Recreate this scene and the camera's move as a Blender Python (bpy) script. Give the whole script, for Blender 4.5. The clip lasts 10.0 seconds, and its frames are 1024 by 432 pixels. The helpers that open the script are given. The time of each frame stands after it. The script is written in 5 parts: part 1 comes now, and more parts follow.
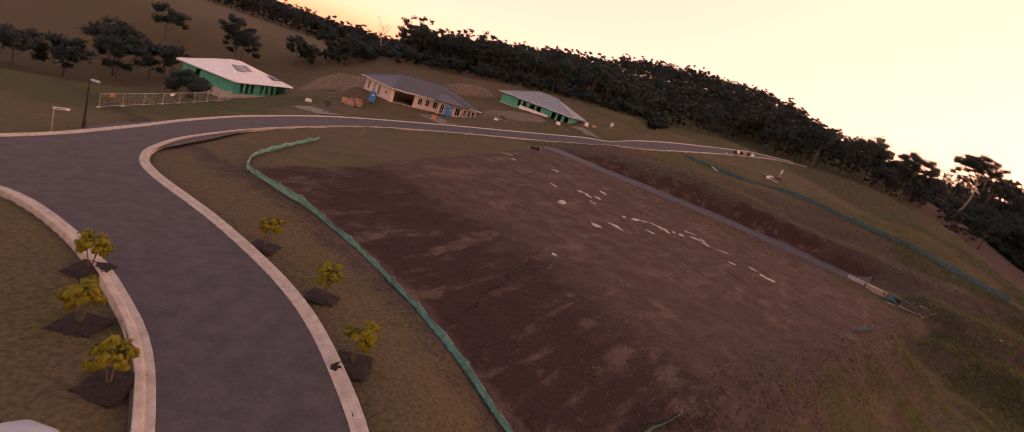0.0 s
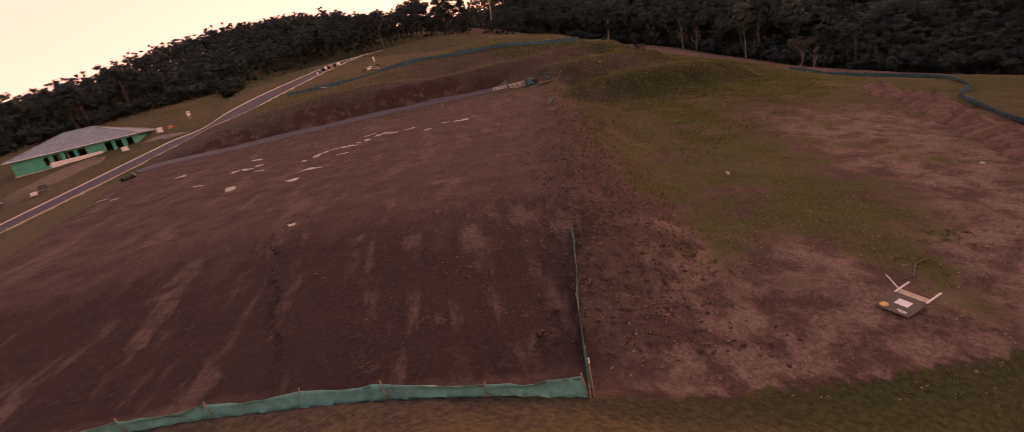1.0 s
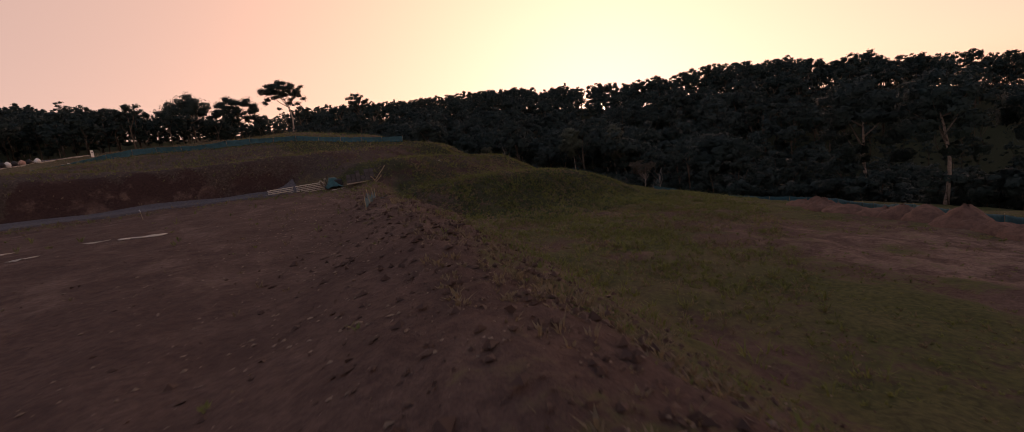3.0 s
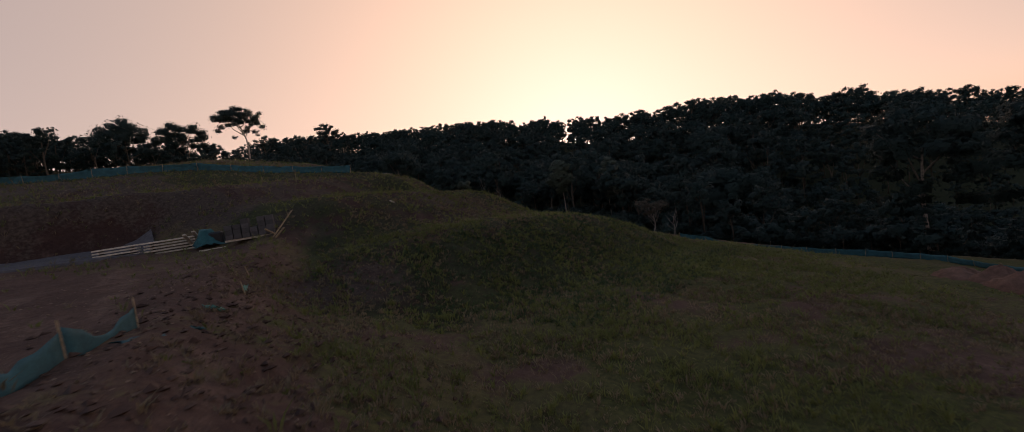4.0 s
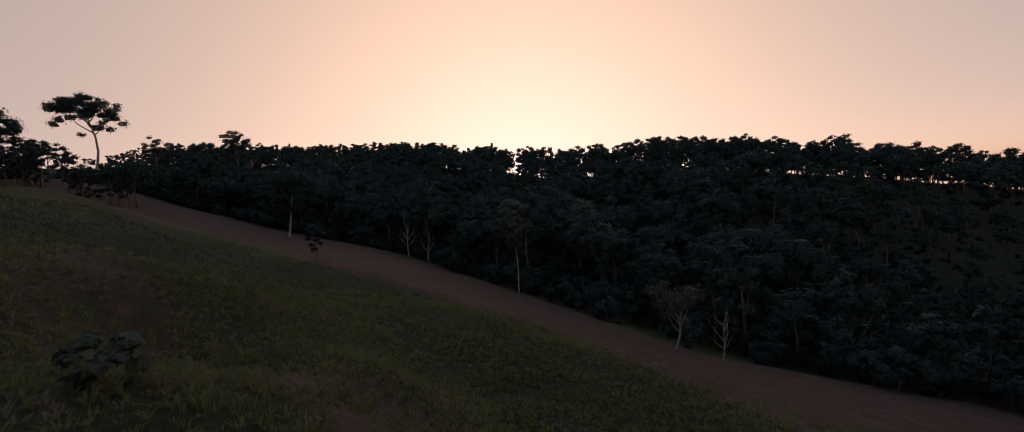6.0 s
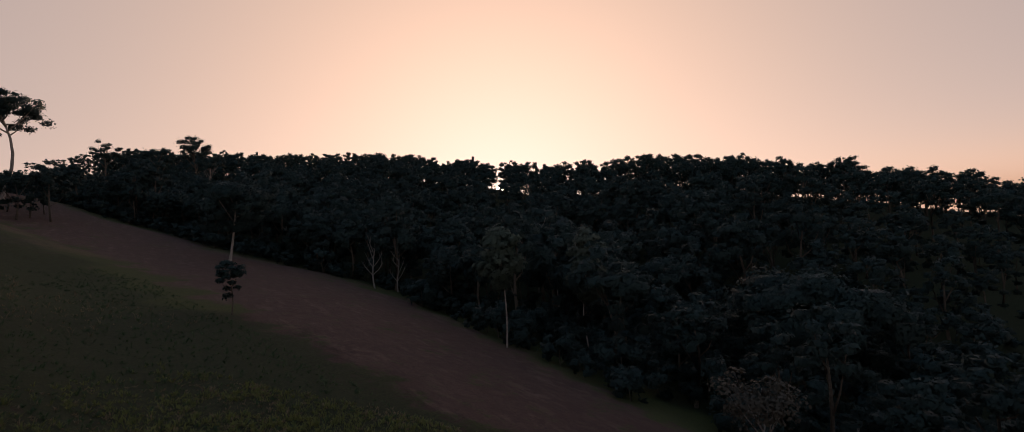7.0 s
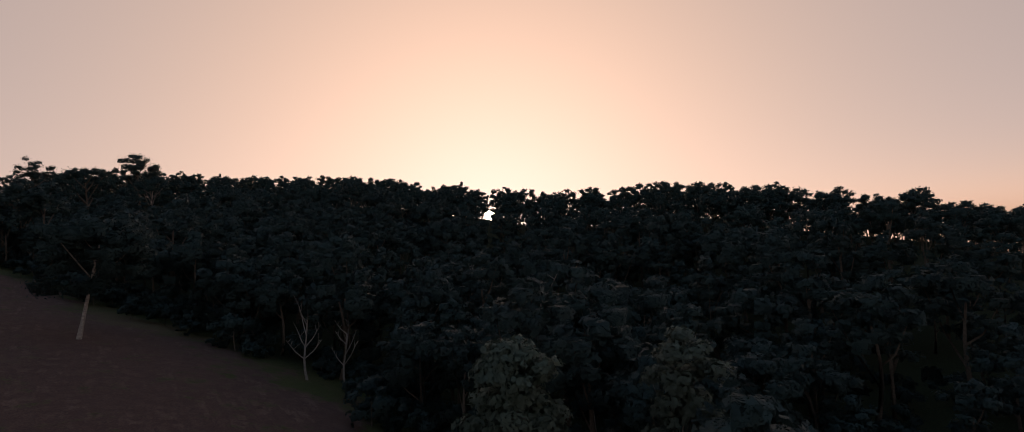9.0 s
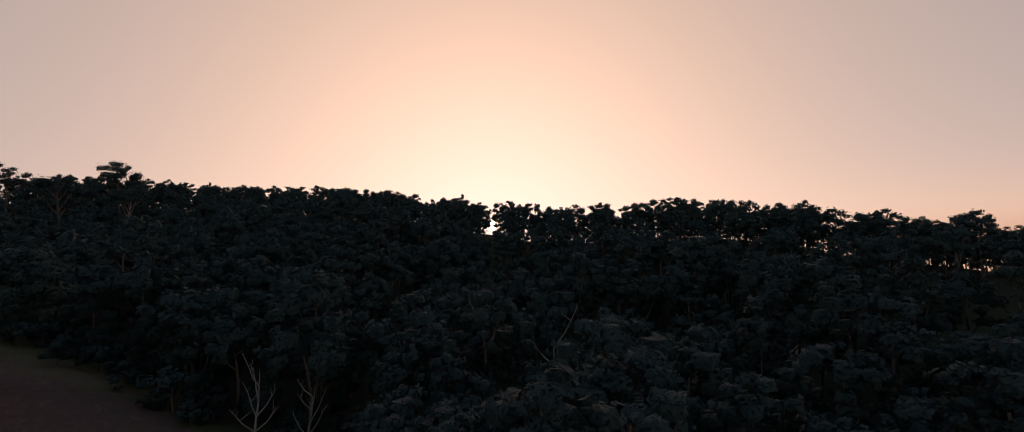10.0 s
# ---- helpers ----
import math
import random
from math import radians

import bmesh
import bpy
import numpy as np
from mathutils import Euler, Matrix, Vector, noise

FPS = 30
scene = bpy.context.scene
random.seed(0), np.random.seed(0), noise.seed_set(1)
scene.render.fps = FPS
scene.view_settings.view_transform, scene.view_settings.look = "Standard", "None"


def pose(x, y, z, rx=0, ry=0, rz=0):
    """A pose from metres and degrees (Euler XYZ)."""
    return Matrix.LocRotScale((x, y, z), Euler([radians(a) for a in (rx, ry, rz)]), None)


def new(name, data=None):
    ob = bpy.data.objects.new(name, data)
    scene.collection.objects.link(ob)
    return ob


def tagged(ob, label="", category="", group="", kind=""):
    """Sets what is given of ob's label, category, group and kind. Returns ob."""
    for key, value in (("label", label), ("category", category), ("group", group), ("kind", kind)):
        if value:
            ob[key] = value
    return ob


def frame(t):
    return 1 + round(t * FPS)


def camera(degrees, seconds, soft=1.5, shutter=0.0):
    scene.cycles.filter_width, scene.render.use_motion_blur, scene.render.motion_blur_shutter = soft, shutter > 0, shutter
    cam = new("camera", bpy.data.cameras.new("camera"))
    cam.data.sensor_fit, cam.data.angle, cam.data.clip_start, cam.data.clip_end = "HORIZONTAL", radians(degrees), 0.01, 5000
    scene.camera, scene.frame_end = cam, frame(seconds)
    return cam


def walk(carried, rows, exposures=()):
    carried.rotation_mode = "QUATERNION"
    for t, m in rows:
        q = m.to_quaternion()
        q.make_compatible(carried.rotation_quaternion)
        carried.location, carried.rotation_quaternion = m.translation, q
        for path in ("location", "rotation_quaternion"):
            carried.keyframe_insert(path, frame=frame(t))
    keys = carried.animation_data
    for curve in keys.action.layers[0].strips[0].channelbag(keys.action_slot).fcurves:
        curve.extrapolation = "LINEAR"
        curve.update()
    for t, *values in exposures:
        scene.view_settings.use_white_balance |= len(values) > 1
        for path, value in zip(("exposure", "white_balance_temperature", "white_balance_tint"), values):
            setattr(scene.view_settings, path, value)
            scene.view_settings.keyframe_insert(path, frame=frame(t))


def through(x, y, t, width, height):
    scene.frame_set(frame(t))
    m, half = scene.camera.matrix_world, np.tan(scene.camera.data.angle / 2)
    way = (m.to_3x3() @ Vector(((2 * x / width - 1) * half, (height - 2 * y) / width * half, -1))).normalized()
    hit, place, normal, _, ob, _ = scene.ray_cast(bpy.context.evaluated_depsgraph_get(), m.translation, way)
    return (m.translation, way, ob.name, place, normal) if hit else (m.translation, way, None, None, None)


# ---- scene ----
cam = camera(90.57, 10.0, soft=0.5, shutter=0.08)
# seconds, x, y, z, yaw, pitch, roll
ROWS = [
    (0.0, 0.28, -0.78, 13.17, -5.25, -13.95, 20.25),
    (0.5, -1.89, 3.08, 10.17, -21.81, -15.11, 0.20),
    (1.0, -1.99, 8.94, 7.66, -42.32, -17.19, -13.49),
    (1.5, -0.15, 14.99, 5.52, -60.17, -20.05, -21.77),
    (2.0, 5.64, 20.49, 4.20, -63.60, -15.96, -16.11),
    (2.5, 13.64, 25.68, 2.88, -63.86, -10.08, -10.56),
    (4.0, 42.12, 40.25, 3.20, -69.24, -3.91, -8.67),
    (4.5, 52.54, 44.07, 3.82, -70.65, -3.16, -7.63),
    (5.0, 62.89, 47.46, 4.51, -72.48, -2.64, -6.41),
    (5.5, 74.49, 50.37, 5.22, -74.51, -2.11, -5.61),
    (7.0, 104.44, 59.14, 8.47, -78.72, -0.06, -3.69),
    (7.5, 114.67, 62.14, 9.50, -79.39, 0.75, -3.43),
    (8.0, 124.33, 64.64, 10.51, -79.80, 1.55, -3.14),
    (8.5, 134.06, 66.87, 12.03, -79.97, 2.12, -3.06),
    (9.0, 143.10, 69.29, 13.29, -80.20, 2.76, -3.10),
    (9.5, 151.38, 71.46, 15.10, -80.30, 3.44, -2.76),
    (10.0, 159.86, 73.40, 17.34, -80.12, 3.89, -2.38),
]
walk(cam, [(t, pose(x, y, z, 90 + pitch, 0, yaw) @ pose(0, 0, 0, 0, 0, roll)) for t, x, y, z, yaw, pitch, roll in ROWS],
     exposures=[(0, 1.5, 11000, 50), (0.5, 1.5, 11000, 51), (1.0, 1.5, 11000, 53), (1.5, 1.8, 11200, 52), (2.0, 1.8, 11400, 50), (2.5, 1.0, 9900, 42), (4.0, 0.25, 6700, 12), (7.0, 0.1, 6500, 10), (10, 0.1, 6500, 10)])

# ---- light ----
SUN_YAW, SUN_UP = 77.7, 2.9
SUN_DIR = (math.sin(radians(SUN_YAW)), math.cos(radians(SUN_YAW)))
world = bpy.data.worlds.new("dusk_sky")
scene.world = world
world.use_nodes = True
wn, wl = world.node_tree.nodes, world.node_tree.links
sky = wn.new("ShaderNodeTexSky")
sky.sky_type, sky.sun_disc = "NISHITA", False
sky.sun_elevation, sky.sun_rotation = radians(SUN_UP), radians(SUN_YAW)
sky.air_density, sky.dust_density, sky.ozone_density = 1.0, 4.0, 1.0
# clear cool air overhead
clear = wn.new("ShaderNodeTexSky")
clear.sky_type, clear.sun_disc = "NISHITA", False
clear.sun_elevation, clear.sun_rotation = radians(SUN_UP), radians(SUN_YAW)
clear.air_density, clear.dust_density, clear.ozone_density = 1.0, 0.3, 3.0
# peach evening haze: each colour is a product of powers of the sky's red, green and blue
split, merge = wn.new("ShaderNodeSeparateColor"), wn.new("ShaderNodeCombineColor")
wl.new(sky.outputs["Color"], split.inputs[0])
for k, (level, powers) in enumerate(((0.528, (1.473, -1.662, 0.301)), (0.386, (0.801, -0.745, 0.096)), (0.330, (0.047, 0.271, -0.132)))):
    chain = None
    for j, exponent in enumerate(powers):
        shade = wn.new("ShaderNodeMath")
        shade.operation = "POWER"
        wl.new(split.outputs[j], shade.inputs[0])
        shade.inputs[1].default_value = exponent
        product = wn.new("ShaderNodeMath")
        product.operation = "MULTIPLY"
        wl.new(shade.outputs[0], product.inputs[0])
        if chain:
            wl.new(chain, product.inputs[1])
        else:
            product.inputs[1].default_value = level
        chain = product.outputs[0]
    wl.new(chain, merge.inputs[k])
high, aloft, both = wn.new("ShaderNodeSeparateColor"), wn.new("ShaderNodeMapRange"), wn.new("ShaderNodeMix")
wl.new(clear.outputs["Color"], high.inputs[0])
aloft.inputs["From Min"].default_value, aloft.inputs["From Max"].default_value = 0.09, 0.36
wl.new(high.outputs[0], aloft.inputs["Value"])
both.data_type = "RGBA"
both.inputs[6].default_value = (0.095, 0.165, 0.275, 1.0)
wl.new(aloft.outputs["Result"], both.inputs[0])
wl.new(merge.outputs[0], both.inputs[7])
back = wn["Background"]
back.inputs["Strength"].default_value = 1.0
wl.new(both.outputs[2], back.inputs["Color"])
lamp = bpy.data.lights.new("sun", "SUN")
lamp.energy, lamp.angle, lamp.color = 2.0, radians(0.5), (1.0, 0.62, 0.34)
sun = new("sun", lamp)
sun.matrix_world = pose(0, 0, 200, 90 - SUN_UP, 0, 180 - SUN_YAW)

# ---- materials ----
def material(name, rough=0.8, metal=0.0):
    m = bpy.data.materials.new(name)
    m.use_nodes = True
    b = m.node_tree.nodes["Principled BSDF"]
    b.inputs["Roughness"].default_value, b.inputs["Metallic"].default_value = rough, metal
    b.inputs["Specular IOR Level"].default_value = 0.25
    return m, m.node_tree.nodes, m.node_tree.links, b


def noise_node(nodes, links, scale, detail=4.0, rough=0.6, vector=None, stretch=None):
    n = nodes.new("ShaderNodeTexNoise")
    n.inputs["Scale"].default_value, n.inputs["Detail"].default_value, n.inputs["Roughness"].default_value = scale, detail, rough
    if vector is None:
        vector = nodes.new("ShaderNodeTexCoord").outputs["Object"]
    if stretch:
        mp = nodes.new("ShaderNodeMapping")
        mp.vector_type = "TEXTURE"
        mp.inputs["Scale"].default_value = stretch[:3]
        if len(stretch) > 3:
            mp.inputs["Rotation"].default_value = (0, 0, radians(stretch[3]))
        links.new(vector, mp.inputs["Vector"])
        vector = mp.outputs["Vector"]
    links.new(vector, n.inputs["Vector"])
    return n.outputs["Fac"]


def rampn(nodes, links, fac, a, b, ca=0.0, cb=1.0):
    n = nodes.new("ShaderNodeMapRange")
    n.interpolation_type = "SMOOTHSTEP"
    for k, v in zip(("From Min", "From Max", "To Min", "To Max"), (a, b, ca, cb)):
        n.inputs[k].default_value = v
    links.new(fac, n.inputs["Value"])
    return n.outputs["Result"]


def mixn(nodes, links, fac, a, b, mode="MIX"):
    n = nodes.new("ShaderNodeMix")
    n.data_type, n.blend_type = "RGBA", mode
    for k, v in ((0, fac), (6, a), (7, b)):
        if isinstance(v, (tuple, list)):
            n.inputs[k].default_value = (*v, 1.0)
        elif isinstance(v, (int, float)):
            n.inputs[k].default_value = v
        else:
            links.new(v, n.inputs[k])
    return n.outputs[2]


def mathn(nodes, links, op, a, b):
    n = nodes.new("ShaderNodeMath")
    n.operation = op
    for k, v in enumerate((a, b)):
        if isinstance(v, (int, float)):
            n.inputs[k].default_value = v
        else:
            links.new(v, n.inputs[k])
    return n.outputs[0]


def bump(nodes, links, bsdf, height, strength=0.5, dist=0.05):
    n = nodes.new("ShaderNodeBump")
    n.inputs["Strength"].default_value, n.inputs["Distance"].default_value = strength, dist
    links.new(height, n.inputs["Height"])
    links.new(n.outputs["Normal"], bsdf.inputs["Normal"])


def plain(name, colour, rough=0.7, metal=0.0, grain=0.25, scale=6.0, relief=0.0, each=0.0):
    """A worn surface of one colour with grain at two scales."""
    m, n, l, b = material(name, rough, metal)
    f1 = noise_node(n, l, scale)
    f2 = noise_node(n, l, scale * 9, 3)
    f = mathn(n, l, "ADD", mathn(n, l, "MULTIPLY", f1, 0.65), mathn(n, l, "MULTIPLY", f2, 0.35))
    f = rampn(n, l, f, 0.3, 0.7, 1 - grain, 1 + grain)
    if each:
        o = n.new("ShaderNodeObjectInfo")
        f = mathn(n, l, "MULTIPLY", f, rampn(n, l, o.outputs["Random"], 0, 1, 1 - each, 1 + each))
    comb = n.new("ShaderNodeCombineColor")
    for k in range(3):
        l.new(mathn(n, l, "MULTIPLY", f, colour[k]), comb.inputs[k])
    l.new(comb.outputs[0], b.inputs["Base Color"])
    if relief:
        bump(n, l, b, f2, relief, 0.02)
    return m


def ground_material():
    m, n, l, b = material("ground", 0.95)
    b.inputs["Specular IOR Level"].default_value = 0.1
    zone = n.new("ShaderNodeAttribute")
    zone.attribute_name = "zone"
    sep = n.new("ShaderNodeSeparateColor")
    l.new(zone.outputs["Color"], sep.inputs[0])
    big, mid, fine = noise_node(n, l, 0.09, 5), noise_node(n, l, 0.6, 5), noise_node(n, l, 5.0, 5)
    grit = noise_node(n, l, 26.0, 3)
    drag = noise_node(n, l, 0.55, 5, 0.62, None, (5.0, 1.0, 1.0, 50))
    # bare earth: red-brown with paler dry patches and drag marks
    red = mixn(n, l, rampn(n, l, fine, 0.3, 0.7), (0.082, 0.051, 0.042), (0.132, 0.083, 0.066))
    rich_shade = mixn(n, l, rampn(n, l, fine, 0.3, 0.7), (0.034, 0.020, 0.018), (0.058, 0.034, 0.030))
    pale = mixn(n, l, rampn(n, l, fine, 0.3, 0.7), (0.158, 0.104, 0.080), (0.250, 0.170, 0.132))
    streak = mathn(n, l, "MULTIPLY", rampn(n, l, drag, 0.50, 0.64), rampn(n, l, mid, 0.35, 0.6))
    # dark soil; on the pad's batter it also carries painted shade
    topsoil_shade = rampn(n, l, mathn(n, l, "ADD", zone.outputs["Alpha"], mathn(n, l, "ADD", mathn(n, l, "MULTIPLY", mathn(n, l, "SUBTRACT", mid, 0.5), 1.0), mathn(n, l, "MULTIPLY", mathn(n, l, "SUBTRACT", drag, 0.5), 1.4))), 0.2, 0.75)
    red = mixn(n, l, topsoil_shade, red, rich_shade)
    red = mixn(n, l, rampn(n, l, mid, 0.38, 0.62, 0.45, 0.0), red, (0.0558, 0.0322, 0.0273))
    earth = mixn(n, l, mathn(n, l, "MULTIPLY", streak, 0.5), red, pale)
    edge = mathn(n, l, "ADD", mathn(n, l, "MULTIPLY", mathn(n, l, "SUBTRACT", mid, 0.5), 0.8), mathn(n, l, "MULTIPLY", mathn(n, l, "SUBTRACT", fine, 0.5), 0.7))
    blot = mathn(n, l, "ADD", mathn(n, l, "MULTIPLY", mathn(n, l, "SUBTRACT", mid, 0.5), 1.5), mathn(n, l, "MULTIPLY", mathn(n, l, "SUBTRACT", fine, 0.5), 0.35))
    palemask = rampn(n, l, mathn(n, l, "ADD", sep.outputs[1], blot), 0.28, 0.76)
    earth = mixn(n, l, palemask, earth, pale)
    # grass: green, dry and short
    green = mixn(n, l, rampn(n, l, fine, 0.3, 0.7), (0.030, 0.039, 0.014), (0.082, 0.087, 0.028))
    dry = mixn(n, l, rampn(n, l, fine, 0.3, 0.7), (0.076, 0.058, 0.032), (0.134, 0.102, 0.055))
    thatch = mixn(n, l, rampn(n, l, fine, 0.3, 0.7), (0.036, 0.028, 0.024), (0.092, 0.069, 0.055))
    dry = mixn(n, l, rampn(n, l, mathn(n, l, "ADD", zone.outputs["Alpha"], mathn(n, l, "SUBTRACT", mid, 0.5)), 0.2, 0.7), dry, thatch)
    dryness = rampn(n, l, mathn(n, l, "ADD", sep.outputs[2], mathn(n, l, "MULTIPLY", mathn(n, l, "SUBTRACT", big, 0.5), 1.3)), 0.3, 0.75)
    # darker green that paints shade into the grass
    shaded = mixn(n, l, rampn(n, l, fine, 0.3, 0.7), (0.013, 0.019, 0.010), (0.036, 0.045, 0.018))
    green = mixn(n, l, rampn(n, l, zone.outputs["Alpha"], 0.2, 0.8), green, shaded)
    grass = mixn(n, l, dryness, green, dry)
    slow = noise_node(n, l, 0.22, 4, 0.6)
    ragged = mathn(n, l, "ADD", mathn(n, l, "ADD", mathn(n, l, "MULTIPLY", mathn(n, l, "SUBTRACT", mid, 0.5), 1.1), mathn(n, l, "MULTIPLY", mathn(n, l, "SUBTRACT", slow, 0.5), 1.5)), mathn(n, l, "MULTIPLY", mathn(n, l, "SUBTRACT", fine, 0.5), 0.8))
    mask = rampn(n, l, mathn(n, l, "ADD", sep.outputs[0], ragged), 0.32, 0.66)
    col = mixn(n, l, mask, earth, grass)
    col = mixn(n, l, rampn(n, l, grit, 0.35, 0.7, 0.0, 0.35), col, (0.0372, 0.0248, 0.0198))
    l.new(col, b.inputs["Base Color"])
    h = mathn(n, l, "ADD", mathn(n, l, "ADD", mathn(n, l, "MULTIPLY", fine, 0.6), mathn(n, l, "MULTIPLY", grit, 0.25)), mathn(n, l, "MULTIPLY", mid, 1.6))
    bump(n, l, b, h, 0.8, 0.16)
    relief = [k for k in n if k.type == "BUMP"][0]
    l.new(rampn(n, l, mask, 0.0, 1.0, 0.85, 0.35), relief.inputs["Strength"])
    return m


def leaf_material(name, dark, light, warm=(0.09, 0.07, 0.03), holes=0.0, through=0.25):
    m, n, l, b = material(name, 0.65)
    o = n.new("ShaderNodeObjectInfo")
    g = n.new("ShaderNodeNewGeometry")
    f = mathn(n, l, "ADD", mathn(n, l, "MULTIPLY", g.outputs["Random Per Island"], 0.16), mathn(n, l, "ADD", mathn(n, l, "MULTIPLY", noise_node(n, l, 0.12, 3), 0.79), mathn(n, l, "MULTIPLY", noise_node(n, l, 2.2, 3), 0.3)))
    c = mixn(n, l, rampn(n, l, f, 0.2, 0.95), dark, light)
    c = mixn(n, l, rampn(n, l, o.outputs["Random"], 0.0, 1.0, 0.0, 0.4), c, warm)
    l.new(c, b.inputs["Base Color"])
    t = n.new("ShaderNodeBsdfTranslucent")
    l.new(c, t.inputs["Color"])
    mix = n.new("ShaderNodeMixShader")
    mix.inputs[0].default_value = through
    l.new(b.outputs[0], mix.inputs[1])
    l.new(t.outputs[0], mix.inputs[2])
    out = mix.outputs[0]
    if holes:
        # sprays of leaves with gaps between them
        gaps = n.new("ShaderNodeBsdfTransparent")
        cut = n.new("ShaderNodeMixShader")
        spray = noise_node(n, l, 3.4, 4, 0.75)
        l.new(rampn(n, l, spray, holes - 0.01, holes + 0.01), cut.inputs[0])
        l.new(gaps.outputs[0], cut.inputs[1])
        l.new(out, cut.inputs[2])
        out = cut.outputs[0]
        bump(n, l, b, spray, 0.6, 0.25)
    l.new(out, n["Material Output"].inputs["Surface"])
    return m


GROUND = ground_material()
LEAF = leaf_material("gum_leaf", (0.013, 0.030, 0.030), (0.034, 0.066, 0.060), (0.030, 0.046, 0.042), 0.455)
LEAF_PALE = leaf_material("grey_green_leaf", (0.050, 0.076, 0.058), (0.110, 0.145, 0.104), (0.08, 0.09, 0.066), 0.455)
BARK = plain("pale_bark", (0.26, 0.22, 0.185), 0.8, 0, 0.45, 3.0, 0.4)
BARK_GREY = plain("grey_bark", (0.14, 0.12, 0.10), 0.85, 0, 0.45, 3.0, 0.4)
BARK_DARK = plain("dark_bark", (0.10, 0.08, 0.06), 0.9, 0, 0.4, 4.0, 0.5)
ASPHALT = plain("asphalt", (0.066, 0.059, 0.064), 0.85, 0, 0.22, 1.2, 0.3)
CONCRETE = plain("concrete", (0.42, 0.36, 0.30), 0.85, 0, 0.22, 2.0, 0.2)
SUNLIGHT = bpy.data.materials.new("sun_glare")
SUNLIGHT.use_nodes = True
glow = SUNLIGHT.node_tree.nodes["Principled BSDF"]
glow.inputs["Emission Color"].default_value, glow.inputs["Emission Strength"].default_value = (1.0, 0.80, 0.55, 1.0), 12.0

def ramp(a, b, v):
    """Smooth step from 0 at a to 1 at b."""
    s = np.clip((v - a) / (b - a), 0.0, 1.0)
    return s * s * (3 - 2 * s)


def from_line(x, y, line):
    """Distance to a polyline and the side: plus on its left."""
    best, side = np.full(np.shape(x), 1e9), np.ones(np.shape(x))
    for (ax, ay), (bx, by) in zip(line, line[1:]):
        ux, uy = bx - ax, by - ay
        s = np.clip(((x - ax) * ux + (y - ay) * uy) / (ux * ux + uy * uy), 0, 1)
        d = np.hypot(x - ax - s * ux, y - ay - s * uy)
        near = d < best
        side = np.where(near, np.where(ux * (y - ay) - uy * (x - ax) >= 0, 1.0, -1.0), side)
        best = np.where(near, d, best)
    return best * side


# plan lines
FOOT = [(56, 52), (66, 57), (80, 52), (98, 46), (112, 47), (128, 62), (150, 98), (178, 150), (205, 225), (225, 340)]
STRIP = [(-60, 96), (9.8, 90), (22, 89.3), (36, 87.4), (50, 83.6), (60, 79.0), (68, 74.2), (74, 70.5)]
LIP_LOW = [(54, 62.5), (63, 61), (72, 58), (80, 55.2), (88, 52.8), (97, 51.5), (108, 54)]
LIP_HIGH = [(62, 71), (73.5, 68.2), (81, 67.2), (89, 67.2), (94, 65.4), (102, 65.5), (114, 70)]
BANK_FENCE = [(50, 133), (60, 124), (67, 116), (74, 108), (80, 97.5), (86, 92), (91, 86.5), (94.5, 80.4)]
CREEK = [(128, -160), (142, 0), (148, 45), (188, 80), (216, 108), (228, 150), (240, 200), (256, 290), (265, 450)]
EDGE = [(62, -160), (72, -60), (90, -28), (116, -4), (136, 18), (148, 45), *CREEK[3:]]


RIDGE = (34, 34, 41.5, 28, 27.5, 33.5, 35)
NORTH = (-4, -2, 11, 23, 31, 36, 13)


def above_strip(x, y):
    """Distance uphill from the gravel strip at the foot of the cut."""
    return from_line(x, y, STRIP) - 1.5


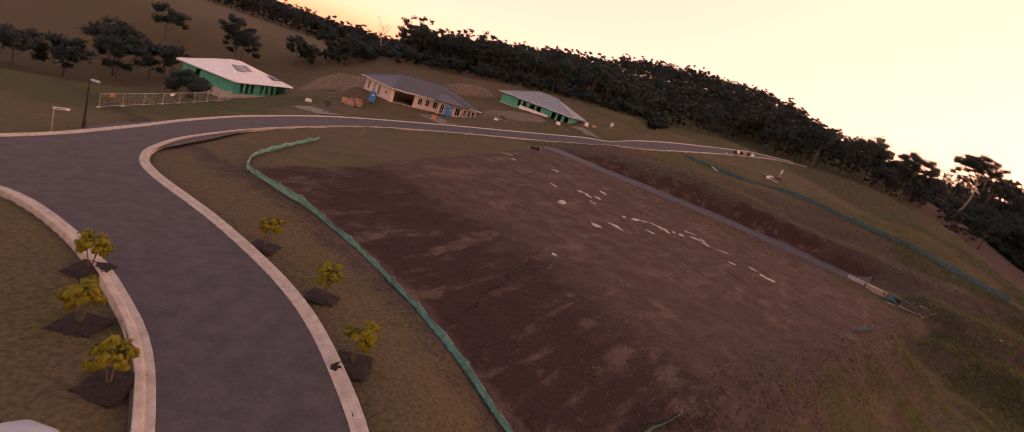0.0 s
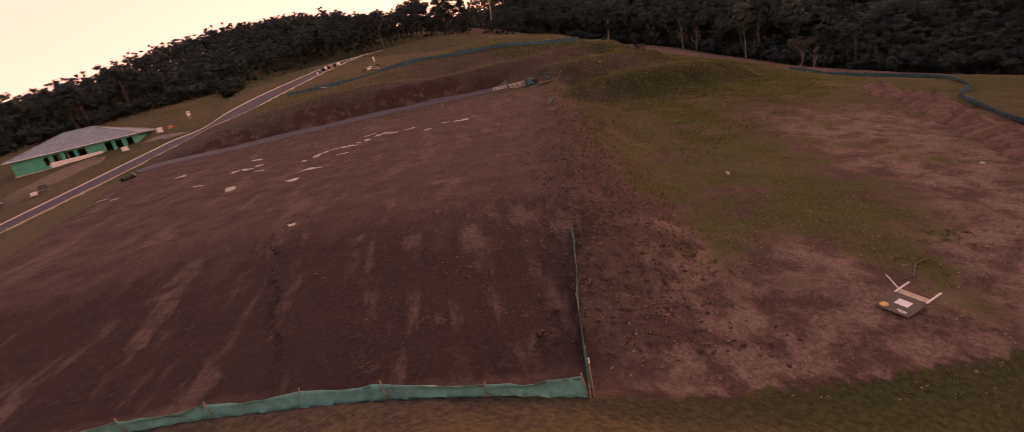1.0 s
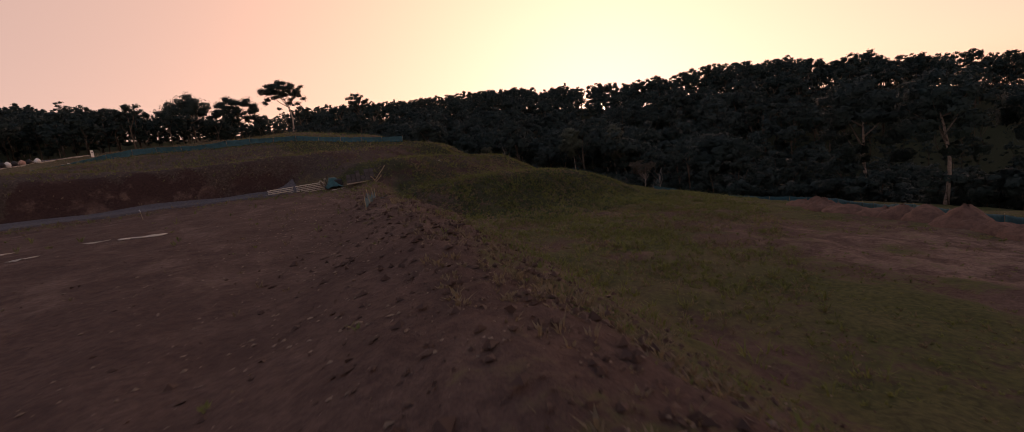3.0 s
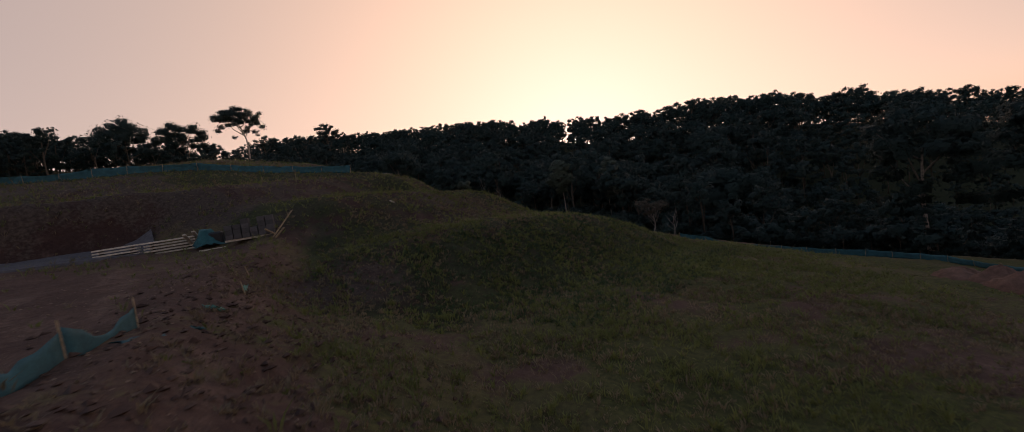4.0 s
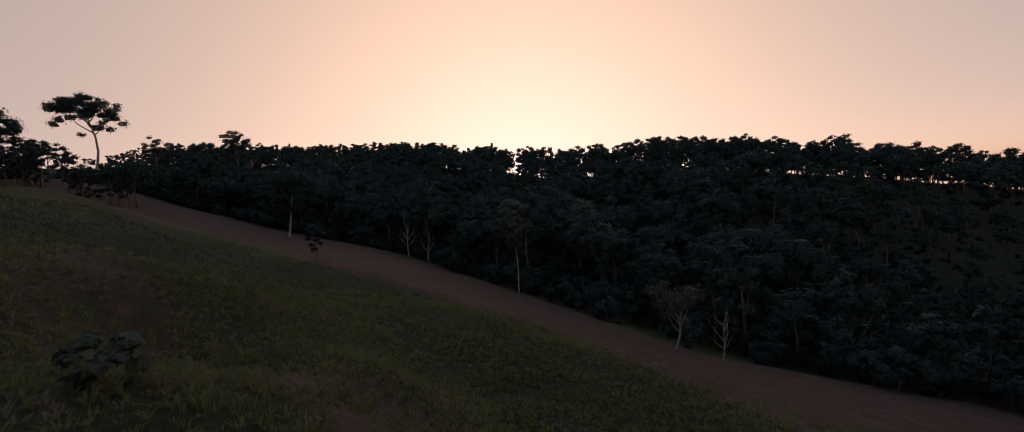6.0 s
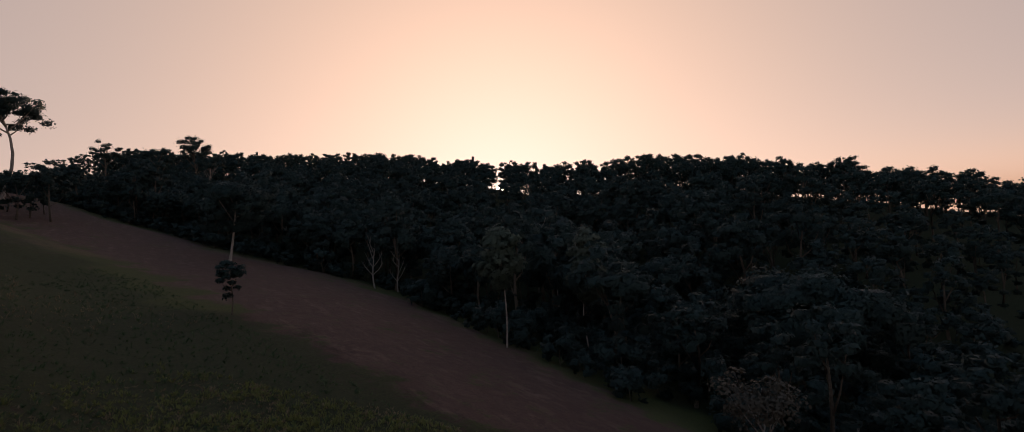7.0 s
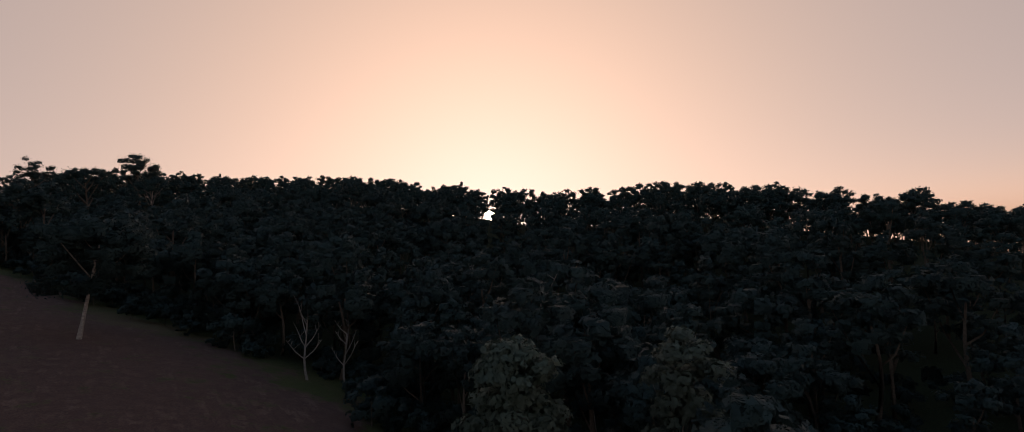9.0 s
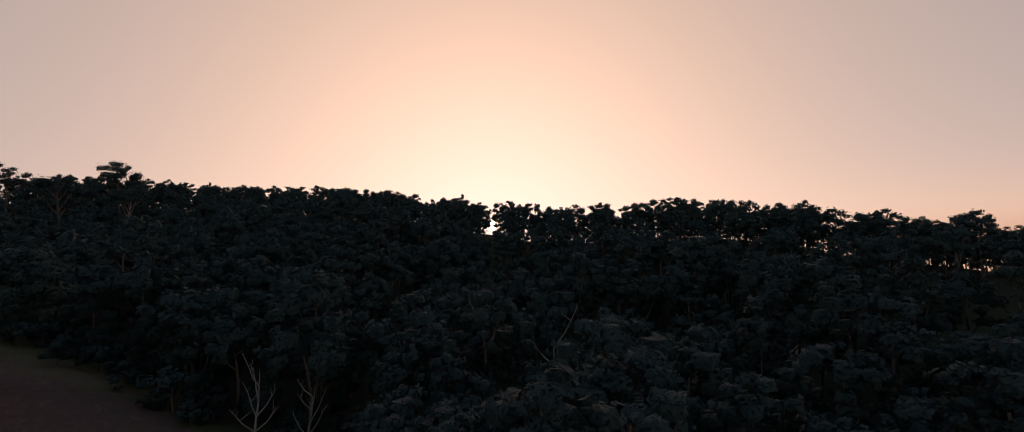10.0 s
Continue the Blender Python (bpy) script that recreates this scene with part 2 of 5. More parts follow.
def ground(x, y):
    """Height of the ground."""
    x, y = np.asarray(x, float), np.asarray(y, float)
    q = -from_line(x, y, CREEK)
    # broad slopes
    low = -5.2 - .045 * (x - 20) + .07 * (y - 11)
    track = -3.5 - .09 * (x - .9 * np.maximum(q, 0) - 155) + .13 * (np.minimum(y, 200 + .3 * (y - 200)) - 102)
    out = low + (track - low) * ramp(72, 100, x)
    far = 2.5 + .075 * (np.minimum(x, 150 + .2 * (x - 150)) - 60) + .055 * (np.minimum(y, 220 + .3 * (y - 220)) - 100)
    u, v = np.clip(x, -85, 72) / 50, np.clip(y, -5, 168) / 50
    west = (-.227 + 2.316 * u + 2.214 * v + 6.119 * u * v - 2.273 * u * u - 3.912 * v * v + .267 * u * u * v
            - 1.406 * u * v * v - .702 * u ** 3 + 1.021 * v ** 3)
    far = west + (far - west) * ramp(38, 72, x)
    # earth pad with its batter down to the silt fence
    pad = -1.2 + .03 * (x - 15)
    w = (x - 7.2) * .643 + (y - 17.5) * .766
    pad = pad - (.1 + .042 * (x + 16)) * (1 - ramp(0, 15, w))
    pad = pad + .5 * ramp(12, 20, w) * (1 - ramp(26, 42, x))
    pad = pad - .8 * (1 - ramp(10, 34, x)) * ramp(-8, 1, (x - 7.2) * .623 - (y - 17.5) * .782)
    d = (x - 7.2) * .623 - (y - 17.5) * .782
    r = above_strip(x, y)
    upper = far + (1.0 + .9 * ramp(44, 58, x)) * ramp(2.5, 6, r) * (1 - ramp(8, 44, r)) * ramp(0, 30, x) * (1 - ramp(60, 88, x))
    # verge falls to the low pad
    bow = 1.65 * ramp(-3, -15, d) * (1 - ramp(-22, -31, d))
    sw = west - 1.5 * ramp(-6, 0, w) * ramp(-16, 0, x)
    sw = sw + (out - sw) * ramp(-1, 14, x + .25 * (16 - y))
    # pad and low pad
    z = out + (pad - out) * ramp(8.0, -.5, d)
    z = sw + (z - sw) * ramp(-.8, .8, w - bow)
    nw = (x + 16) * .905 - (y - 37) * .425
    z = west + (z - west) * ramp(-3, 3, nw)
    z = z + (upper - z) * (.75 * ramp(2.6, 4.6, r) + .25 * ramp(4.6, 9, r)) * ramp(-4, 6, nw)
    # spur with two benches
    e = from_line(x, y, FOOT)
    shelf = ramp(90, 108, x) * (1 - ramp(150, 185, x))
    e = e - 13 * shelf * ramp(-2, 11, e) * (1 - ramp(21, 39, e))
    step = .60 * ramp(-2, 13, e) + .04 * ramp(15, 20, e) + .07 * ramp(21, 27, e) + .29 * ramp(29, 44, e)
    spur = out + (far - out) * step
    m = ramp(46, 66, x * .9 + y * .1) * ramp(-4.0, 3.0, d)
    m = np.maximum(m, ramp(72, 80, x))
    z = z + (spur - z) * m
    # creek and forest hill
    high = np.interp(y, (-150, -60, 20, 100, 180, 260, 340), RIDGE)
    hill = -2.0 * ramp(-6, 8, q) + 8 * ramp(20, 100, q) + high * ramp(45, 215, q) - 25 * ramp(260, 700, q)
    z = z - 2.5 * ramp(-32, 0, q) * (1 - ramp(95, 140, y)) * ramp(100, 125, x)
    z = np.where(q > -30, z + hill * ramp(-10, 0, q), z)
    z = z + .063 * (.94 * np.minimum(y, 190) - .342 * np.clip(x, -100, 320))
    z = z + 1.1 * np.exp(-((x - 90) / 17) ** 2 - ((y - 108) / 17) ** 2)
    z = z - 1.45 * np.exp(-((x - 116) / 11) ** 2 - ((y - 32) / 14) ** 2)
    z = z - .8 * np.exp(-((x - 92) / 16) ** 2 - ((y - 20) / 12) ** 2)
    # the pad dips evenly to the south-east, its edge a little worn down
    level = 2.1 + .06 * (y - 60) - .02 * (x - 14)
    z = z + (level - z) * ramp(13, 24, w) * ramp(1, -4, d) * (1 - ramp(2.2, 3.4, r)) * ramp(8, 24, x) * (1 - ramp(66, 72, x))
    z = z - .9 * np.exp(-((d - 1.2) / 2.4) ** 2) * ramp(42, 52, x) * (1 - ramp(60, 66, x))
    # bank over the cut, and the spur with two benches in front of it
    lean = .063 * (.94 * np.minimum(y, 190) - .342 * np.clip(x, -100, 320))
    bank = np.maximum(6.85 + .089 * (x - 80) + .197 * (y - 85), 6.5 + .02 * (y - 77) - .04 * np.maximum(x - 86, 0))
    e1, e2 = from_line(x, y, LIP_LOW), from_line(x, y, LIP_HIGH)
    h1 = np.interp(x, (54, 60, 66, 72, 80, 88, 97, 108), (-.9, -.3, .55, .6, .3, -.5, -2.2, -5.0))
    h2 = np.interp(x, (62, 73.5, 81, 89, 94, 102, 114), (3.6, 4.1, 3.9, 3.2, 2.8, 1.6, .5))
    between = e1 / np.maximum(e1 - np.minimum(e2, 0), .01)
    toe = out + lean - np.exp(-((x - 97) / 10) ** 2 - ((y - 43) / 6) ** 2)
    nose = toe + (h1 - toe) * ramp(-10.5, .8, e1)
    face = h1 + (h2 - h1) * (.04 * ramp(0, .15, between) + .96 * ramp(.15, .97, between))
    brow = h2 + (bank - h2) * (.10 * ramp(0, 3.5, e2) + .90 * ramp(3.5, 10.5, e2))
    over = np.where(e1 < 0, nose, np.where(e2 < 0, face, brow))
    start = 66 - 9 * ramp(65, 58, y)
    share = ramp(start, start + 6.5, x)
    share = np.maximum(share, ramp(2.8, 5.0, r) * ramp(44, 64, x))
    share = share * (1 - ramp(98, 113, x)) * (1 - ramp(106, 124, y)) * ramp(36, 44, y)
    z = z + (over - z) * share
    z = z + 1.0 * np.exp(-((x - 81) / 9) ** 2 - ((y - 94) / 8) ** 2)
    z = z - 1.1 * ramp(93.5, 101, x) * (1 - ramp(112, 124, x)) * ramp(46, 52, y) * (1 - ramp(84, 92, y))
    # knoll beyond the upper end of the track
    z = z + 17 * np.exp(-((x - 235) / 45) ** 2 - ((y - 262) / 50) ** 2)
    # ground falls away to the north-west
    z = z - 4.5 * ramp(-38, -60, x) * ramp(70, 110, y)
    # level building lot
    a, b = (x + 16.9) * .667 + (y - 118.5) * .745, -(x + 16.9) * .745 + (y - 118.5) * .667
    z = z + (1.0 - z) * (1 - ramp(13.5, 18, np.abs(a))) * (1 - ramp(6, 10, np.abs(b)))
    # wooded hill to the north
    n = y - 205 - .12 * x
    z = z + np.interp(x, (-260, -120, -20, 60, 130, 200, 280), NORTH) * ramp(0, 210, n) * (1 - ramp(260, 700, n))
    return z

# ---- land ----
def mesh_object(name, verts, faces, mat, parent=None, smooth=False):
    me = bpy.data.meshes.new(name)
    me.from_pydata([tuple(v) for v in verts] if not isinstance(verts, np.ndarray) else verts.tolist(), [], faces if isinstance(faces, list) else faces.tolist())
    me.materials.append(mat)
    if smooth:
        me.shade_smooth()
    ob = new(name, me)
    if parent:
        ob.parent = parent
    return ob


def graded(lo, hi, step, reach, grow=1.13):
    mid = list(np.arange(lo, hi + .01, step))
    s, a, b = step, [lo], [hi]
    while b[-1] < reach:
        s *= grow
        a.append(a[-1] - s)
        b.append(b[-1] + s)
    return np.array(a[:0:-1] + mid + b[1:])


def lumps(x, y):
    """Small unevenness of the bare ground."""
    # churned soil beside the pad, hummocks on the slopes
    d, w = (x - 7.2) * .623 - (y - 17.5) * .782, (x - 7.2) * .643 + (y - 17.5) * .766
    churn = ramp(-2.5, 1, d) * (1 - ramp(5, 13, d)) * ramp(0, 2, w) * (1 - ramp(60, 75, w))
    rough = np.sin(x * 3.1 + 2.3 * np.sin(y * 1.7 + x * .6)) * np.sin(y * 3.7 + 2.1 * np.sin(x * 2.3 - y * .8))
    ridge = 1 - np.abs(np.sin(x * 1.35 + 1.9 * np.sin(y * .9) + y * .5))
    hum = ramp(62, 70, x) * (1 - ramp(108, 118, x))
    return (churn * (.10 * rough + .16 * ridge ** 3) + hum * .09 * rough + .10 * np.sin(x * .83 + 1.3 * np.sin(y * .41)) * np.sin(y * .71 + 1.1 * np.sin(x * .37))
            + .05 * np.sin(x * 2.1 + 2 * np.sin(y * 1.3)) * np.sin(y * 1.9 + 1.7 * np.sin(x * 1.1)))


STREET = [(10, -12), (5, 1), (1, 10), (-2, 15.3), (-6.1, 20.6), (-12.5, 26.3), (-19.9, 32.1), (-23.2, 35.8), (-25.2, 40.5), (-26.2, 48), (-25.0, 62), (-18.9, 79),
          (-5.9, 92.0), (14, 106.5), (33, 122), (52, 142), (70, 160), (95, 183), (130, 212)]
FARSIDE = [(-39, 12), (-33.5, 26), (-30.4, 36), (-30.4, 46), (-31.2, 57), (-30.2, 70), (-24.5, 84.5), (-10.5, 97.3), (9, 111.2), (28, 126.5), (47, 146), (66, 164.5), (92, 188), (127, 217)]
WESTSIDE = [(3.5, -12), (-1.5, 3), (-7.1, 13.3), (-11.8, 18.4), (-17.6, 22.7), (-23.0, 25.2), (-28, 24.6), (-32, 20), (-36, 10)]


def spline(pts, step):
    """A smooth line through the points, in even steps."""
    p = np.array([pts[0], *pts, pts[-1]], float)
    out = []
    for i in range(1, len(p) - 2):
        a, b, c, d = p[i - 1], p[i], p[i + 1], p[i + 2]
        n = max(2, int(np.linalg.norm(c - b) / step * 2))
        for s in np.arange(n) / n:
            out.append(.5 * (2 * b + (c - a) * s + (2 * a - 5 * b + 4 * c - d) * s * s + (3 * b - a - 3 * c + d) * s ** 3))
    out.append(p[-2])
    out = np.array(out)
    run = np.concatenate([[0], np.cumsum(np.linalg.norm(np.diff(out, axis=0), axis=1))])
    at = np.linspace(0, run[-1], max(2, int(run[-1] / step)))
    return np.stack([np.interp(at, run, out[:, k]) for k in range(out.shape[1])], 1)


def offset(line, d):
    t = np.gradient(line, axis=0)
    t /= np.linalg.norm(t, axis=1)[:, None]
    return line + d * np.stack([-t[:, 1], t[:, 0]], 1)


S_LINE, F_LINE, W_LINE = spline(STREET, 1.0), spline(FARSIDE, 1.0), spline(WESTSIDE, 1.0)


def road_cover(x, y):
    """1 on the carriageway, 0 off it."""
    a, b, c = from_line(x, y, S_LINE[::3]), -from_line(x, y, F_LINE[::3]), -from_line(x, y, W_LINE[::3])
    near = lambda v: ramp(-1.1, -.5, v) * (1 - ramp(6.2, 7.2, v))
    return np.maximum(np.maximum(near(a), near(b)), near(c))


def zones(x, y):
    """Grass, pale soil and dryness of the ground; last, dark soil with painted shade."""
    x0, y0 = x, y
    x = x0 + .9 * np.sin(y0 * .47 + 1.4 * np.sin(x0 * .31)) + .5 * np.sin(y0 * 1.3 + x0 * .7)
    y = y0 + .9 * np.sin(x0 * .43 + 1.7 * np.sin(y0 * .29)) + .5 * np.sin(x0 * 1.2 - y0 * .8)
    d = (x - 7.2) * .623 - (y - 17.5) * .782
    w = (x0 - 7.2) * .643 + (y0 - 17.5) * .766 + .35 * (x - x0)
    r = above_strip(x, y)
    nw = (x + 16) * .905 - (y - 37) * .425
    e = from_line(x, y, FOOT)
    q = -from_line(x, y, CREEK)
    w = w - 1.65 * ramp(-3, -15, d) * (1 - ramp(-22, -31, d))
    pad = ramp(-.5, .5, w) * ramp(-1.5, 1.5, nw) * ramp(1.5, -1.0, d) * (1 - ramp(1.5, 3.0, r)) * (1 - ramp(68, 74, x))
    grass = 1 - pad
    fawn = ramp(16, 22, d) * (1 - ramp(32, 42, d)) * ramp(0, 2, w) * (1 - ramp(30, 60, w))
    low = (d > -1) & (x < 75) & (w > 0)
    grass = np.where(low, .10 + .52 * (1 + .5 * np.sin(x * .5 + 2 * np.sin(y * .33)) * np.sin(y * .6 + 2 * np.sin(x * .21))) * ramp(3 - 4 * ramp(14, 26, w), 8 - 4 * ramp(14, 26, w), d) * ramp(4, 15, w) * (1 - .7 * fawn) + .25 * ramp(10, 14, d) * (1 - ramp(15, 18, d)), grass)
    bank = (r > 1.5) & (nw > 0) & (x < 92) & (y < 150) & (e > 14)
    grass = np.where(bank, .05 + .62 * ramp(3.4, 4.8, r) + .35 * ramp(30, 46, r) + .3 * ramp(70, 90, x), grass)
    spur = (e > -6) & (x > 96)
    # brown faces between green lips of the benches, contrast raised to paint in low light; a lush hollow at the foot
    e2 = e - 13 * ramp(90, 108, x) * (1 - ramp(150, 185, x)) * ramp(-2, 11, e) * (1 - ramp(21, 39, e))
    lip = np.exp(-((e2 - 13.5) / 2.2) ** 2) + np.exp(-((e2 - 27) / 2.2) ** 2) + np.exp(-((e2 + 2) / 2.5) ** 2)
    grass = np.where(spur & ~bank, .60 + .38 * lip, grass)
    low_lip, high_lip = from_line(x, y, LIP_LOW), from_line(x, y, LIP_HIGH)
    near_spur = ramp(start := 66 - 9 * ramp(65, 58, y), start + 4, x) * (1 - ramp(94, 104, x)) * (1 - ramp(80, 84, y)) * ramp(-13, -9, low_lip)
    green = np.exp(-((low_lip - 1.2) / 1.6) ** 2) + np.exp(-((high_lip - 1.6) / 1.8) ** 2) + .9 * np.exp(-((low_lip + 9) / 3.5) ** 2) + .5 * ramp(84, 96, x)
    grass = grass + (.54 + .44 * np.minimum(green, 1) - grass) * near_spur
    spur, lip = spur | (near_spur > .5), np.where(spur, lip, near_spur * np.minimum(green, 1))
    trk = ramp(-1, -6, e) * ramp(1, -6, q) * ramp(112, 124, x)
    grass = grass * (1 - .8 * trk)
    pale = .14 * trk + pad * .1 + np.where(low, .52 * fawn, 0)
    pale = pale + np.where(low, .46 * ramp(1, 3.5, d) * (1 - ramp(11, 16, w)) * (1 - fawn), 0)
    dry = .42 + .3 * ramp(120, 160, y) + .35 * pad + .32 * ramp(14, 2, x) * (1 - pad) - .1 * ramp(4, 10, d) * (x < 60)
    # batter: maroon soil plus the shade of its turned-away side; cut face: dark soil
    rich_shade = pad * ramp(.5, 2, w) * (1 - ramp(7, 21, w)) + ramp(1.6, 2.6, r) * (1 - ramp(5.5, 7.0, r)) * (nw > 0) * (x < 72)
    dry = dry + .35 * ramp(1, 5, r) * (1 - ramp(30, 40, r)) * (nw > 0) * (x < 78) + spur * (.18 - .75 * lip) - .3 * ramp(150, 180, y)
    grass = grass + pad * .38 * np.exp(-((r + 6.5) / 3.5) ** 2) * ramp(0, 12, x) * (1 - ramp(44, 58, x)) + pad * .4 * ramp(50, 62, x)
    top = from_line(x, y, BANK_FENCE)
    band = ramp(.3, 1.2, top) * (1 - ramp(6, 8, top)) * (y > 84)
    grass, dry, pale = np.maximum(grass, band), dry * (1 - band) + .5 * band, pale * (1 - band)
    field = ramp(-30, -60, x + .2 * (y - 100)) * ramp(110, 140, y)
    dry, pale = dry + .8 * field, pale + .6 * field * ramp(150, 190, y)
    paddock = ramp(-22, -50, x + .2 * (y - 100)) * ramp(98, 125, y)
    grass, pale = np.maximum(grass, .95 * paddock * (1 - .5 * field * ramp(150, 190, y))), pale + .25 * paddock
    meadow = ramp(-30, -38, x) * ramp(48, 56, y) * (1 - ramp(104, 120, y - .2 * x))
    grass, dry = np.maximum(grass, meadow), dry * (1 - meadow) + .12 * meadow
    # spur faces painted darker than the lips, as grazing light leaves them
    rich_shade = rich_shade + near_spur * (1 - .45 * np.minimum(1, green)) + .9 * ramp(97, 106, x) * ramp(-6, -1, e) * ramp(1, -6, q) * (1 - ramp(96, 110, y)) + .6 * ramp(4.6, 6, r) * (1 - ramp(24, 32, r)) * (nw > 0) * (x < 92)
    # shadow along the silt fence painted into the verge grass
    rich_shade = rich_shade + .6 * ramp(-5, -.3, w) * (w < .6) * (1 - pad) * (x < 40)
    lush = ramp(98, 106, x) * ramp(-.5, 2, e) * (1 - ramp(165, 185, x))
    grass, dry, rich_shade = np.maximum(grass, .92 * lush), dry - .55 * lush, rich_shade + .6 * lush
    hollow = ramp(-15, -11, low_lip) * (1 - ramp(-3, -.5, low_lip)) * ramp(63, 68, x) * (1 - ramp(90, 98, x))
    grass, dry = np.maximum(grass, .85 * hollow), dry - .4 * hollow
    # forest floor: leaf litter and the trees' shade, painted as dark green
    litter_shade = ramp(3, 9, -from_line(x, y, EDGE))
    # the track's colour is lowered too, in place of shade lying on it
    return np.maximum(grass, litter_shade), pale * (1 - litter_shade), dry * (1 - litter_shade) - .3 * litter_shade, rich_shade + .32 * trk + litter_shade


xs, ys = graded(-30, 115, .45, 1500), graded(-5, 112, .45, 1500)
GX, GY = np.meshgrid(xs, ys)
cover = road_cover(GX, GY)
GZ = ground(GX, GY) + lumps(GX, GY) * (1 - cover) * ramp(-2, 6, GX * .643 + GY * .766 - 18) - .25 * cover
nx, ny = len(xs), len(ys)
idx = np.arange(nx * ny).reshape(ny, nx)
quads = np.stack([idx[:-1, :-1], idx[:-1, 1:], idx[1:, 1:], idx[1:, :-1]], -1).reshape(-1, 4)
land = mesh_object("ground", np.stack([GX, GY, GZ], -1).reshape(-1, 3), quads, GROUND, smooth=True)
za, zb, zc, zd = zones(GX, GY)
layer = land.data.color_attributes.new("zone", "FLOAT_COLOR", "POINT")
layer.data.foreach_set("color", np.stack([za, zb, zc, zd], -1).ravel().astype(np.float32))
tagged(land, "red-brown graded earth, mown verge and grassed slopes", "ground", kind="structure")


def ribbon(name, line, marks, mat, lift=0.0):
    """A strip draped on the ground: marks are (offset to the left, height over the ground)."""
    cols = [offset(line, m[0]) for m in marks]
    verts = np.concatenate([np.column_stack([c, ground(c[:, 0], c[:, 1]) + m[1] + lift]) for c, m in zip(cols, marks)])
    n = len(line)
    faces = [(k * n + i, k * n + i + 1, (k + 1) * n + i + 1, (k + 1) * n + i)[::-1] for k in range(len(marks) - 1) for i in range(n - 1)]
    return mesh_object(name, verts, faces, mat)


across = [(k, -.02) for k in np.linspace(.0, 6.0, 7)]
for k, (line, side) in enumerate(((S_LINE, 1), (F_LINE, -1), (W_LINE, -1))):
    road = ribbon("road", line, [(side * a, h) for a, h in across][::side], ASPHALT, .004 * k)
    tagged(road, "smooth dark grey asphalt residential street", "road", kind="structure")
    kerb = ribbon("kerb", line, [(side * a, h) for a, h in ((.04, -.06), (.0, .0), (-.24, -.02), (-.34, .06), (-.54, .085), (-.60, -.25))][::side], CONCRETE, .012)
    tagged(kerb, "pale concrete roll-over kerb and channel", "kerb", kind="structure")

# ---- trees ----
def tube(path, radii, sides=6):
    """A tapering tube along a path."""
    path = np.asarray(path, float)
    verts, faces = [], []
    for i, (p, rad) in enumerate(zip(path, radii)):
        d = path[min(i + 1, len(path) - 1)] - path[max(i - 1, 0)]
        d = d / (np.linalg.norm(d) + 1e-9)
        a = np.cross(d, (0.31, 0.95, 0.05))
        a /= np.linalg.norm(a) + 1e-9
        b = np.cross(d, a)
        for k in range(sides):
            w = 2 * math.pi * k / sides
            verts.append(p + rad * (math.cos(w) * a + math.sin(w) * b))
    for i in range(len(path) - 1):
        for k in range(sides):
            j = (k + 1) % sides
            faces.append((i * sides + k, i * sides + j, (i + 1) * sides + j, (i + 1) * sides + k))
    return np.array(verts), faces


def joined(parts):
    verts, faces, n = [], [], 0
    for v, f in parts:
        verts.append(v)
        faces += [tuple(k + n for k in face) for face in f]
        n += len(v)
    return np.concatenate(verts), faces


def heart():
    """A small round mass of six quads."""
    v = np.array([(a, b, c) for a in (-1, 1) for b in (-1, 1) for c in (-1, 1)], float) / 3 ** .5
    return v, np.array(((0, 1, 3, 2), (4, 6, 7, 5), (0, 4, 5, 1), (2, 3, 7, 6), (0, 2, 6, 4), (1, 5, 7, 3)))


HEART = heart()


